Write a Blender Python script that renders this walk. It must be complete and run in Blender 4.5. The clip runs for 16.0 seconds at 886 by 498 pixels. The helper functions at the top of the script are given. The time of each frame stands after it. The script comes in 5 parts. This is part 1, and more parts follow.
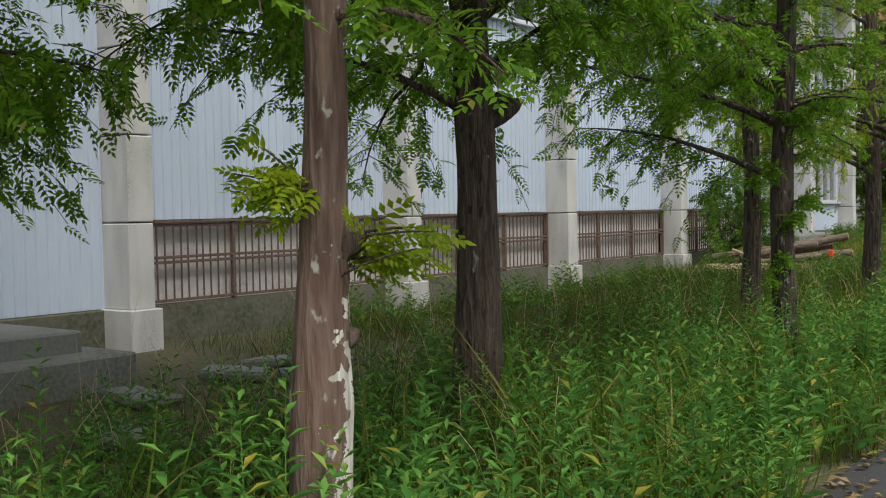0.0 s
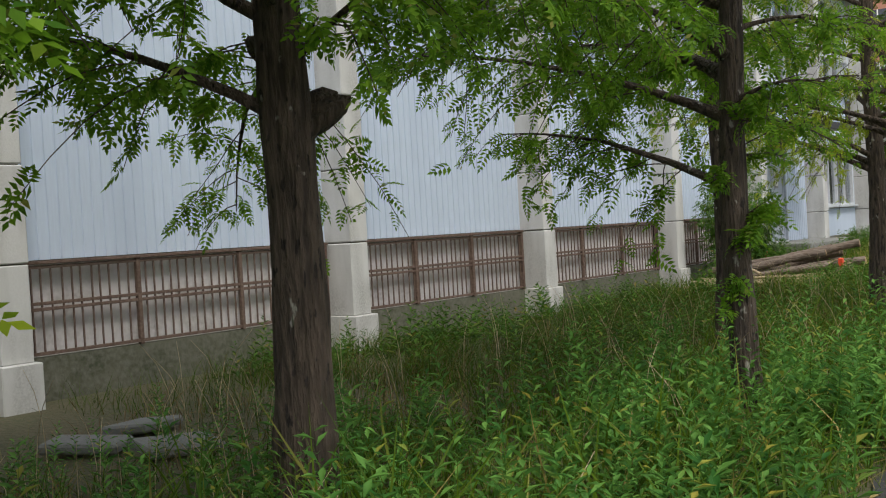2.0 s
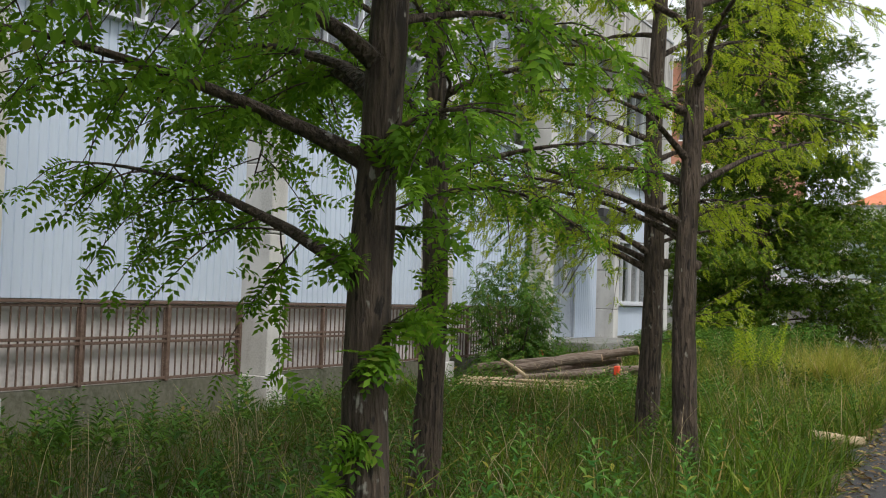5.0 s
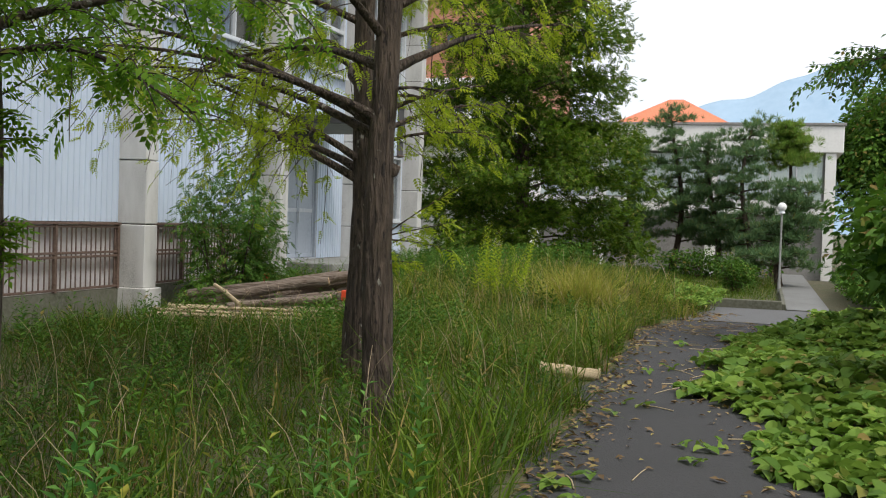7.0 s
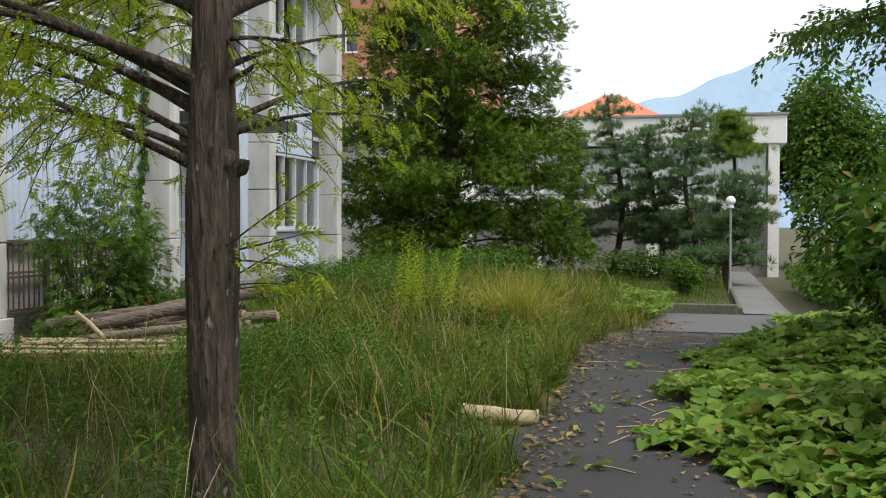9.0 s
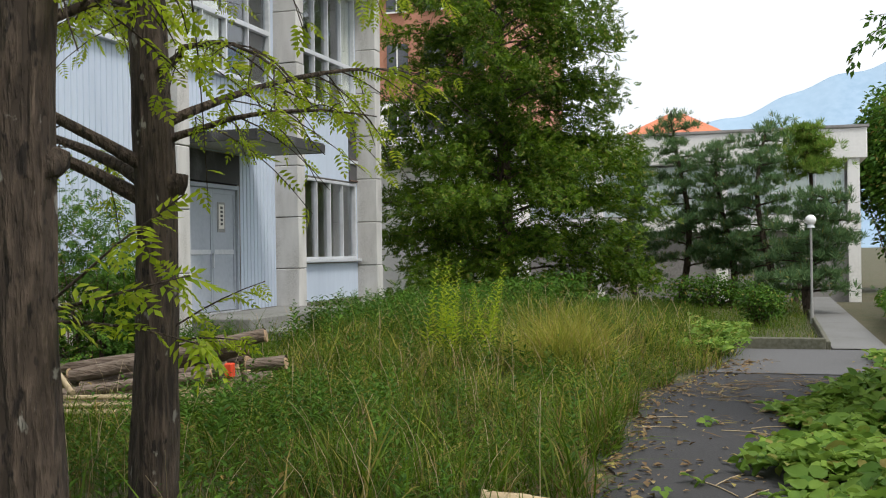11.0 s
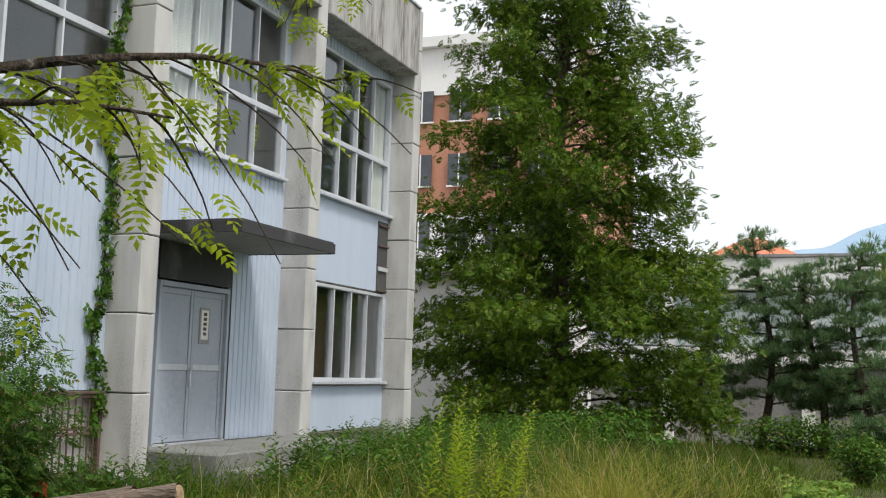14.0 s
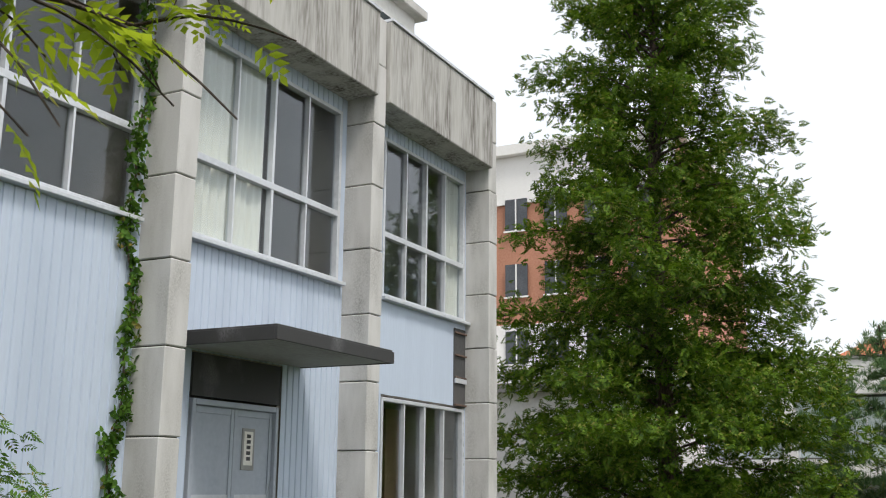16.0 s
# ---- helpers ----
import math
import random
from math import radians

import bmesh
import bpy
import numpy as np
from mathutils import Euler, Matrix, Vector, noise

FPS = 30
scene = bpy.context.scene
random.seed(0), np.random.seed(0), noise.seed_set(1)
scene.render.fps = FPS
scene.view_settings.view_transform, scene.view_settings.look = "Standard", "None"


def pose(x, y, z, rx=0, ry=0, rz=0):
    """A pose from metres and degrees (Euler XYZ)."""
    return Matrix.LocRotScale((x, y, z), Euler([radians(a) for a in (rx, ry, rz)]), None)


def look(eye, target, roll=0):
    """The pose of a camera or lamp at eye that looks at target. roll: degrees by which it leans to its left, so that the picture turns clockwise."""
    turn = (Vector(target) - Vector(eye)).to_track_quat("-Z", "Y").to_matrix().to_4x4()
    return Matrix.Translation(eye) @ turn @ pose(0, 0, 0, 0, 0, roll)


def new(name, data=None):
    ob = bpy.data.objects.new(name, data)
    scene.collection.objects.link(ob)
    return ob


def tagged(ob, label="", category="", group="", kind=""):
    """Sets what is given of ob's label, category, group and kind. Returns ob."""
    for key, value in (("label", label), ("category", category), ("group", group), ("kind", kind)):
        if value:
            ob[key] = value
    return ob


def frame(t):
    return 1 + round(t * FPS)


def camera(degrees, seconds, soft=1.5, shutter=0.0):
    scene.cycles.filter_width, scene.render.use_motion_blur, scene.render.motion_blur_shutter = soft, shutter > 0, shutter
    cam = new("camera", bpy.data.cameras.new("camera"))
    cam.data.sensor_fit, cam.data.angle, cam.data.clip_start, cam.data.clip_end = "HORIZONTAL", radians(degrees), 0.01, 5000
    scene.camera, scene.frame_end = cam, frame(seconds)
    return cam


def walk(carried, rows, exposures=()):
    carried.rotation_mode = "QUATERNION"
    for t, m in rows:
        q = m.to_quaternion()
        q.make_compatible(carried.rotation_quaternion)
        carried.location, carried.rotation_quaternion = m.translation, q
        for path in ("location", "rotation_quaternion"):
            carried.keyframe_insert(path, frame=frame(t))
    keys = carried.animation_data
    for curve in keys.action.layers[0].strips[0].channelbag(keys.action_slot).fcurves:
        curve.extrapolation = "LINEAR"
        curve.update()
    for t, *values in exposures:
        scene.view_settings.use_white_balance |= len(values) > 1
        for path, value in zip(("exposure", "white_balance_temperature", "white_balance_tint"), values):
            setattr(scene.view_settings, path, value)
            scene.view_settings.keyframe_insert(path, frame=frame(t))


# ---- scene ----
cam = camera(45.3, 16.0, soft=1.1)
METRES, EYE, TILT, LEAN, TURN = 18.0, 1.5, 0.0, 0.0, 36.8
ROWS = [
    (0.0, 0.0, 0.0, 0.0, -0.04, -2.03, 1.0),
    (0.5, 0.0147, 0.0236, 0.0002, 3.69, -0.19, 0.08),
    (1.0, 0.0326, 0.043, -0.002, 4.8, -1.37, 1.48),
    (1.5, 0.0487, 0.0675, -0.0008, 6.19, -2.27, 0.82),
    (2.0, 0.0611, 0.0942, 0.002, 1.54, -1.05, 3.29),
    (2.5, 0.0784, 0.1201, 0.0032, 2.98, 0.3, 1.07),
    (3.0, 0.0887, 0.1496, 0.0032, -2.34, 1.99, 1.42),
    (5.5, 0.1655, 0.2903, 0.0096, -9.35, 2.35, -1.99),
    (6.0, 0.1851, 0.3173, 0.0096, -12.19, 0.45, -0.65),
    (6.5, 0.2085, 0.3431, 0.0096, -12.38, -1.57, -2.46),
    (7.0, 0.2258, 0.3723, 0.0087, -19.78, -1.57, -1.92),
    (7.5, 0.2446, 0.4025, 0.0091, -24.06, -0.7, -0.35),
    (8.0, 0.2622, 0.4318, 0.0087, -23.99, -1.17, -0.75),
    (8.5, 0.2756, 0.4638, 0.0098, -26.39, -2.2, 0.03),
    (9.0, 0.294, 0.493, 0.0098, -23.04, -1.28, -0.16),
    (11.5, 0.3745, 0.6225, 0.0126, -18.74, 0.91, -0.05),
    (12.0, 0.3905, 0.6535, 0.0142, -19.26, 2.12, -2.78),
    (12.5, 0.404, 0.6798, 0.0154, -22.89, 1.71, -2.44),
    (13.0, 0.4223, 0.7066, 0.0165, -20.05, 3.38, -2.86),
    (13.5, 0.4361, 0.7361, 0.0179, -19.33, 5.45, -2.21),
    (14.0, 0.4517, 0.758, 0.0177, -15.84, 6.55, -1.71),
    (14.5, 0.4678, 0.7842, 0.0184, -13.53, 5.52, -0.65),
    (15.0, 0.4792, 0.8112, 0.0218, -14.4, 8.37, 0.25),
    (15.5, 0.4947, 0.8331, 0.0248, -10.57, 12.26, -1.21),
    (16.0, 0.5068, 0.8527, 0.022, -9.7, 12.72, -0.51),
]
walk(cam, [(t, pose(0, 0, EYE, TILT, LEAN, TURN) @ pose(METRES * x, METRES * y, METRES * z, 90 + pitch, roll, yaw)) for t, x, y, z, yaw, pitch, roll in ROWS])

# ---- world and sun: bright overcast afternoon ----
world = bpy.data.worlds.new("overcast_sky")
scene.world = world
world.use_nodes = True
wn, wl = world.node_tree.nodes, world.node_tree.links
sky = wn.new("ShaderNodeTexSky")
sky.sky_type = "NISHITA"
sky.sun_disc = False
sky.sun_elevation, sky.sun_rotation = radians(58), radians(121)
sky.dust_density = 6.0
sky_gain = wn.new("ShaderNodeMixRGB")
sky_gain.blend_type = "MULTIPLY"
sky_gain.inputs[0].default_value = 1.0
sky_gain.inputs[2].default_value = (0.9, 0.9, 0.9, 1)
cloud = wn.new("ShaderNodeMixRGB")
cloud.inputs[0].default_value = 0.82
cloud.inputs[2].default_value = (13.2, 13.6, 14.2, 1)
wl.new(sky.outputs[0], sky_gain.inputs[1])
wl.new(sky_gain.outputs[0], cloud.inputs[1])
wl.new(cloud.outputs[0], wn["Background"].inputs[0])
wn["Background"].inputs[1].default_value = 0.092

sun = new("sun", bpy.data.lights.new("sun", "SUN"))
sun.data.energy, sun.data.angle, sun.data.color = 2.5, radians(14), (1.0, 0.96, 0.9)
sun.matrix_world = look((15, -9, 28), (0, 0, 0))


# ---- material helpers ----
def mat_base(name, rough=0.7, metal=0.0):
    m = bpy.data.materials.new(name)
    m.use_nodes = True
    b = m.node_tree.nodes["Principled BSDF"]
    b.inputs["Roughness"].default_value = rough
    b.inputs["Metallic"].default_value = metal
    return m, m.node_tree.nodes, m.node_tree.links, b


def coords(n, l, scale):
    tc, mp = n.new("ShaderNodeTexCoord"), n.new("ShaderNodeMapping")
    mp.inputs["Scale"].default_value = scale
    l.new(tc.outputs["Object"], mp.inputs["Vector"])
    return mp.outputs["Vector"]


def noise_fac(n, l, vec, scale, detail, low, high):
    t, r = n.new("ShaderNodeTexNoise"), n.new("ShaderNodeMapRange")
    t.inputs["Scale"].default_value, t.inputs["Detail"].default_value = scale, detail
    r.inputs["From Min"].default_value, r.inputs["From Max"].default_value = low, high
    l.new(vec, t.inputs["Vector"])
    l.new(t.outputs["Fac"], r.inputs["Value"])
    return r.outputs["Result"]


def mix(n, l, fac, a, b):
    x = n.new("ShaderNodeMixRGB")
    for sock, v in ((x.inputs[0], fac), (x.inputs[1], a), (x.inputs[2], b)):
        if isinstance(v, tuple):
            sock.default_value = (*v, 1)
        elif isinstance(v, float):
            sock.default_value = v
        else:
            l.new(v, sock)
    return x.outputs[0]


def bumped(n, l, b, height, strength, distance):
    k = n.new("ShaderNodeBump")
    k.inputs["Strength"].default_value, k.inputs["Distance"].default_value = strength, distance
    l.new(height, k.inputs["Height"])
    l.new(k.outputs[0], b.inputs["Normal"])


def weathered(name, base, stain, fine, rough=0.7, metal=0.0, big=(1, 1, 1), grain=(1, 1, 1), s1=1.2, s2=14.0, lo=0.45, hi=0.75, bump=0.3, dist=0.01):
    """Base colour with broad stains and fine grain at two scales."""
    m, n, l, b = mat_base(name, rough, metal)
    broad = noise_fac(n, l, coords(n, l, big), s1, 6, lo, hi)
    small = noise_fac(n, l, coords(n, l, grain), s2, 5, 0.35, 0.75)
    col = mix(n, l, small, mix(n, l, broad, base, stain), fine)
    l.new(col, b.inputs["Base Color"])
    bumped(n, l, b, small, bump, dist)
    return m


def leaf_mat(name, dark, light, dry=(0.30, 0.27, 0.07), dry_share=0.05, glow=0.35):
    m, n, l, b = mat_base(name, 0.6)
    b.inputs["Specular IOR Level"].default_value = 0.18
    g = n.new("ShaderNodeNewGeometry")
    ramp = n.new("ShaderNodeValToRGB")
    ramp.color_ramp.elements[0].color, ramp.color_ramp.elements[0].position = (*dark, 1), 0.0
    ramp.color_ramp.elements[1].color, ramp.color_ramp.elements[1].position = (*light, 1), 0.93 - dry_share
    e = ramp.color_ramp.elements.new(1.0 - dry_share * 0.3)
    e.color = (*dry, 1)
    l.new(g.outputs["Random Per Island"], ramp.inputs[0])
    patch = noise_fac(n, l, coords(n, l, (1, 1, 1)), 0.9, 3, 0.35, 0.7)
    half = tuple(0.55 * a for a in dark)
    col = mix(n, l, patch, ramp.outputs[0], mix(n, l, 0.5, ramp.outputs[0], half))
    l.new(col, b.inputs["Base Color"])
    tr = n.new("ShaderNodeBsdfTranslucent")
    l.new(mix(n, l, 0.35, col, tuple(min(1, 1.6 * a) for a in light)), tr.inputs[0])
    ms = n.new("ShaderNodeMixShader")
    ms.inputs[0].default_value = glow
    l.new(b.outputs[0], ms.inputs[1])
    l.new(tr.outputs[0], ms.inputs[2])
    l.new(ms.outputs[0], n["Material Output"].inputs[0])
    return m


def glass_mat(name, tint, gloss_low=0.12):
    m, n, l, b = mat_base(name, 0.02)
    n.remove(b)
    tr, gl, f, mx = n.new("ShaderNodeBsdfTransparent"), n.new("ShaderNodeBsdfGlossy"), n.new("ShaderNodeLayerWeight"), n.new("ShaderNodeMixShader")
    tr.inputs[0].default_value = (*tint, 1)
    gl.inputs["Roughness"].default_value = 0.02
    gl.inputs[0].default_value = (0.9, 0.92, 0.95, 1)
    add = n.new("ShaderNodeMath")
    add.inputs[1].default_value = gloss_low
    f.inputs[0].default_value = 0.5
    steep = n.new("ShaderNodeMath")
    steep.operation, steep.inputs[1].default_value = "POWER", 4.0
    l.new(f.outputs["Facing"], steep.inputs[0])
    l.new(steep.outputs[0], add.inputs[0])
    l.new(add.outputs[0], mx.inputs[0])
    l.new(tr.outputs[0], mx.inputs[1])
    l.new(gl.outputs[0], mx.inputs[2])
    l.new(mx.outputs[0], n["Material Output"].inputs[0])
    return m


# ---- materials ----
M_SHEET = weathered("painted_sheet", (0.54, 0.615, 0.73), (0.44, 0.51, 0.62), (0.50, 0.57, 0.68), 0.5, 0, (1.5, 1.5, 0.25), (6, 6, 0.6), 1.0, 6, bump=0.08)
M_CONC = weathered("pilaster_concrete", (0.60, 0.59, 0.57), (0.30, 0.29, 0.27), (0.56, 0.55, 0.53), 0.85, 0, (1.6, 1.6, 0.45), (1, 1, 1), 1.8, 45, 0.40, 0.72, bump=0.2, dist=0.004)
M_STREAK = weathered("streaked_concrete", (0.44, 0.43, 0.40), (0.10, 0.085, 0.07), (0.52, 0.51, 0.49), 0.9, 0, (3.2, 3.2, 0.22), (4, 4, 0.5), 1.0, 5, 0.40, 0.66, 0.3, 0.008)
M_BASE = weathered("mossy_concrete", (0.11, 0.108, 0.075), (0.035, 0.045, 0.02), (0.15, 0.145, 0.115), 0.92, 0, (1, 1, 1), (1, 1, 1), 1.6, 18, bump=0.4)
M_RUST = weathered("rusty_steel", (0.12, 0.075, 0.055), (0.07, 0.04, 0.03), (0.20, 0.14, 0.11), 0.85, 0.2, s1=3, s2=30, bump=0.5)
M_FRAME = weathered("aluminium_frame", (0.62, 0.64, 0.67), (0.50, 0.52, 0.55), (0.68, 0.70, 0.73), 0.45, 0.3, bump=0.05)
M_DOOR = weathered("painted_door", (0.38, 0.42, 0.48), (0.30, 0.34, 0.40), (0.42, 0.46, 0.52), 0.5, 0.0, (1, 1, 0.4), s1=1.5, bump=0.06)
M_CANOPY = weathered("canopy_sheet", (0.050, 0.050, 0.050), (0.16, 0.16, 0.165), (0.040, 0.039, 0.038), 0.7, 0.1, (1.5, 1.5, 1), (1, 1, 1), 1.3, 60, 0.55, 0.7, bump=0.1)
M_SOFFIT = weathered("soffit_board", (0.32, 0.32, 0.31), (0.20, 0.19, 0.18), (0.36, 0.36, 0.35), 0.85, bump=0.1)
M_GLASS = glass_mat("window_glass", (0.86, 0.89, 0.90), 0.05)
M_FROST = weathered("frosted_panel", (0.56, 0.53, 0.52), (0.30, 0.27, 0.25), (0.62, 0.59, 0.58), 0.4, s1=2.2, bump=0.05)
M_INNER = weathered("inner_wall", (0.30, 0.27, 0.24), (0.22, 0.20, 0.17), (0.33, 0.30, 0.27), 0.9)
M_TAN = weathered("tan_partition", (0.42, 0.27, 0.15), (0.30, 0.19, 0.11), (0.46, 0.30, 0.18), 0.7)
M_CURTAIN = weathered("cream_curtain", (0.86, 0.83, 0.74), (0.78, 0.74, 0.62), (0.88, 0.86, 0.78), 0.9)
M_ASPHALT = weathered("asphalt", (0.040, 0.039, 0.041), (0.026, 0.026, 0.028), (0.050, 0.049, 0.050), 0.88, s1=0.7, s2=60, bump=0.5, dist=0.01)
M_SIDEROAD = weathered("pale_asphalt", (0.105, 0.105, 0.108), (0.07, 0.07, 0.07), (0.13, 0.13, 0.13), 0.9, s1=0.6, s2=40)
M_PAVE = weathered("concrete_path", (0.17, 0.17, 0.17), (0.11, 0.11, 0.10), (0.20, 0.20, 0.19), 0.9, s1=0.8, s2=30)
M_EARTH = weathered("earth", (0.085, 0.075, 0.038), (0.045, 0.060, 0.020), (0.12, 0.10, 0.06), 0.95, s1=0.8, s2=20, lo=0.35, hi=0.65, bump=0.6, dist=0.03)


def bark_mat(name, base, dark, fine, lichen, cover):
    """Furrowed bark with broad tone changes, flakes and lichen specks."""
    m, n, l, b = mat_base(name, 0.95)
    broad = noise_fac(n, l, coords(n, l, (3, 3, 0.8)), 2.0, 6, 0.38, 0.68)
    fine_fac = noise_fac(n, l, coords(n, l, (9, 9, 1.4)), 3.5, 8, 0.38, 0.70)
    flake = noise_fac(n, l, coords(n, l, (3, 3, 1.0)), 9.0, 4, 0.60, 0.66)
    spots = noise_fac(n, l, coords(n, l, (1.5, 1.5, 0.8)), 9.0, 5, cover, cover + 0.04)
    col = mix(n, l, fine_fac, mix(n, l, broad, base, dark), fine)
    col = mix(n, l, flake, col, dark)
    l.new(mix(n, l, spots, col, lichen), b.inputs["Base Color"])
    bumped(n, l, b, fine_fac, 1.0, 0.035)
    return m


M_BARK = bark_mat("brown_bark", (0.14, 0.085, 0.062), (0.045, 0.030, 0.024), (0.21, 0.15, 0.12), (0.34, 0.33, 0.28), 0.68)
M_DARKBARK = bark_mat("dark_bark", (0.070, 0.050, 0.036), (0.022, 0.016, 0.012), (0.135, 0.098, 0.072), (0.30, 0.28, 0.24), 0.66)


def scarred_bark():
    """Brown bark with lichen spots and a pale stripped scar low on one side."""
    m, n, l, b = mat_base("scarred_bark", 0.95)
    vec = coords(n, l, (1, 1, 1))
    broad = noise_fac(n, l, coords(n, l, (4, 4, 0.8)), 2.0, 6, 0.4, 0.7)
    fine = noise_fac(n, l, coords(n, l, (9, 9, 1.2)), 3.5, 6, 0.35, 0.75)
    spots = noise_fac(n, l, coords(n, l, (1, 1, 0.7)), 10.0, 4, 0.62, 0.66)
    col = mix(n, l, fine, mix(n, l, broad, (0.155, 0.090, 0.066), (0.065, 0.040, 0.032)), (0.24, 0.165, 0.13))
    col = mix(n, l, spots, col, (0.42, 0.41, 0.35))
    dot, sep, edge_noise = n.new("ShaderNodeVectorMath"), n.new("ShaderNodeSeparateXYZ"), n.new("ShaderNodeTexNoise")
    edge_noise.inputs["Scale"].default_value, edge_noise.inputs["Detail"].default_value = 15.0, 6
    dot.operation, dot.inputs[1].default_value = "DOT_PRODUCT", (0.707, 0.707, 0)
    l.new(vec, dot.inputs[0])
    l.new(vec, sep.inputs[0])
    l.new(vec, edge_noise.inputs["Vector"])
    side, rise, both, warp, cut = (n.new("ShaderNodeMath") for _ in range(5))
    side.operation, side.inputs[1].default_value, side.inputs[2].default_value = "MULTIPLY_ADD", 14.0, -14.0 * 0.113
    l.new(dot.outputs["Value"], side.inputs[0])
    rise.operation, rise.inputs[1].default_value, rise.inputs[2].default_value = "MULTIPLY_ADD", -1.2, 0.9
    l.new(sep.outputs[2], rise.inputs[0])
    both.operation = "ADD"
    l.new(side.outputs[0], both.inputs[0])
    l.new(rise.outputs[0], both.inputs[1])
    warp.operation, warp.inputs[1].default_value = "MULTIPLY_ADD", 6.0
    l.new(edge_noise.outputs["Fac"], warp.inputs[0])
    l.new(both.outputs[0], warp.inputs[2])
    cut.operation, cut.inputs[1].default_value = "GREATER_THAN", 3.9
    l.new(warp.outputs[0], cut.inputs[0])
    pale = mix(n, l, fine, (0.78, 0.74, 0.65), (0.46, 0.44, 0.37))
    l.new(mix(n, l, cut.outputs[0], col, pale), b.inputs["Base Color"])
    bumped(n, l, b, fine, 0.9, 0.025)
    return m


M_SCAR = scarred_bark()
M_LOG = weathered("log_bark", (0.17, 0.125, 0.095), (0.07, 0.05, 0.04), (0.26, 0.21, 0.17), 0.95, 0, (1, 6, 6), (2, 12, 12), 1.5, 3, bump=0.8, dist=0.02)
M_STEP = weathered("step_concrete", (0.20, 0.20, 0.185), (0.09, 0.095, 0.07), (0.25, 0.25, 0.235), 0.9, s1=1.5, s2=25)
M_CUT = weathered("cut_wood", (0.40, 0.27, 0.16), (0.25, 0.16, 0.09), (0.48, 0.34, 0.21), 0.85, s1=5, s2=30)
M_PLANK = weathered("pale_pole_wood", (0.46, 0.36, 0.22), (0.30, 0.22, 0.13), (0.54, 0.43, 0.28), 0.85, 0, (1, 6, 6), (2, 14, 14), 2, 4)
M_RED = weathered("red_plastic", (0.75, 0.06, 0.02), (0.55, 0.05, 0.02), (0.80, 0.10, 0.04), 0.5)
M_WHITE = weathered("white_render", (0.84, 0.83, 0.81), (0.68, 0.67, 0.64), (0.86, 0.85, 0.83), 0.85, 0, (0.6, 0.6, 0.25), s1=1.0, s2=10, bump=0.1)
M_GREYWALL = weathered("grey_wall", (0.30, 0.29, 0.28), (0.18, 0.17, 0.16), (0.34, 0.33, 0.32), 0.9, 0, (0.6, 0.6, 0.3), s1=1.0)
M_BRICKWALL = weathered("terracotta_tile_wall", (0.46, 0.21, 0.13), (0.36, 0.16, 0.10), (0.52, 0.26, 0.17), 0.8, s1=0.5, s2=12, bump=0.15)
M_ROOFTILE = weathered("orange_roof_tile", (0.62, 0.20, 0.10), (0.48, 0.15, 0.08), (0.68, 0.25, 0.14), 0.8, s1=0.6, s2=8)
M_DARKGLASS = weathered("dark_window", (0.06, 0.07, 0.08), (0.10, 0.11, 0.12), (0.05, 0.05, 0.06), 0.12, bump=0.0)
M_PALEGLASS = weathered("curtained_window", (0.50, 0.58, 0.57), (0.36, 0.45, 0.46), (0.56, 0.62, 0.60), 0.15, 0, (6, 6, 0.5), s1=1.5, bump=0.0)
# blue of distance haze is painted into the hill colour
M_HAZEHILL = weathered("haze_tinted_hill", (0.30, 0.42, 0.54), (0.24, 0.36, 0.49), (0.33, 0.45, 0.57), 1.0, s1=0.012, s2=0.08, bump=0.0)
M_PAPER = weathered("notice_paper", (0.78, 0.76, 0.70), (0.68, 0.66, 0.60), (0.82, 0.80, 0.75), 0.8)
M_INK = weathered("ink", (0.06, 0.06, 0.06), (0.10, 0.09, 0.09), (0.08, 0.08, 0.08), 0.8)
M_GLOBE = weathered("milk_glass", (0.85, 0.85, 0.85), (0.78, 0.78, 0.78), (0.88, 0.88, 0.88), 0.25)
M_TREELEAF = leaf_mat("tree_leaf", (0.045, 0.130, 0.010), (0.220, 0.400, 0.026), dry_share=0.03, glow=0.45)
M_YELLOWLEAF = leaf_mat("yellow_green_leaf", (0.150, 0.250, 0.015), (0.430, 0.520, 0.030), dry_share=0.05, glow=0.5)
M_BIGLEAF = leaf_mat("big_tree_leaf", (0.014, 0.052, 0.005), (0.150, 0.255, 0.015), dry_share=0.06, glow=0.27)
M_PINE = leaf_mat("pine_needle", (0.070, 0.150, 0.065), (0.170, 0.270, 0.105), dry_share=0.02, glow=0.25)
M_GRASS = leaf_mat("grass_blade", (0.028, 0.072, 0.005), (0.145, 0.235, 0.015), dry=(0.38, 0.28, 0.10), dry_share=0.10, glow=0.3)
# rank grass: browner dead blades, and tree shade put into the darker green
M_SHADYRANK = leaf_mat("shaded_rank_blade", (0.018, 0.050, 0.004), (0.090, 0.160, 0.010), dry=(0.20, 0.11, 0.04), dry_share=0.16, glow=0.26)
M_DRY = leaf_mat("dry_grass_blade", (0.190, 0.230, 0.024), (0.380, 0.380, 0.060), dry=(0.44, 0.30, 0.12), dry_share=0.25, glow=0.35)
M_WEED = leaf_mat("weed_leaf", (0.026, 0.115, 0.018), (0.180, 0.370, 0.072), dry=(0.40, 0.33, 0.05), dry_share=0.03, glow=0.28)
M_VINE = leaf_mat("vine_leaf", (0.085, 0.180, 0.025), (0.250, 0.380, 0.060), dry=(0.34, 0.25, 0.08), dry_share=0.05, glow=0.30)
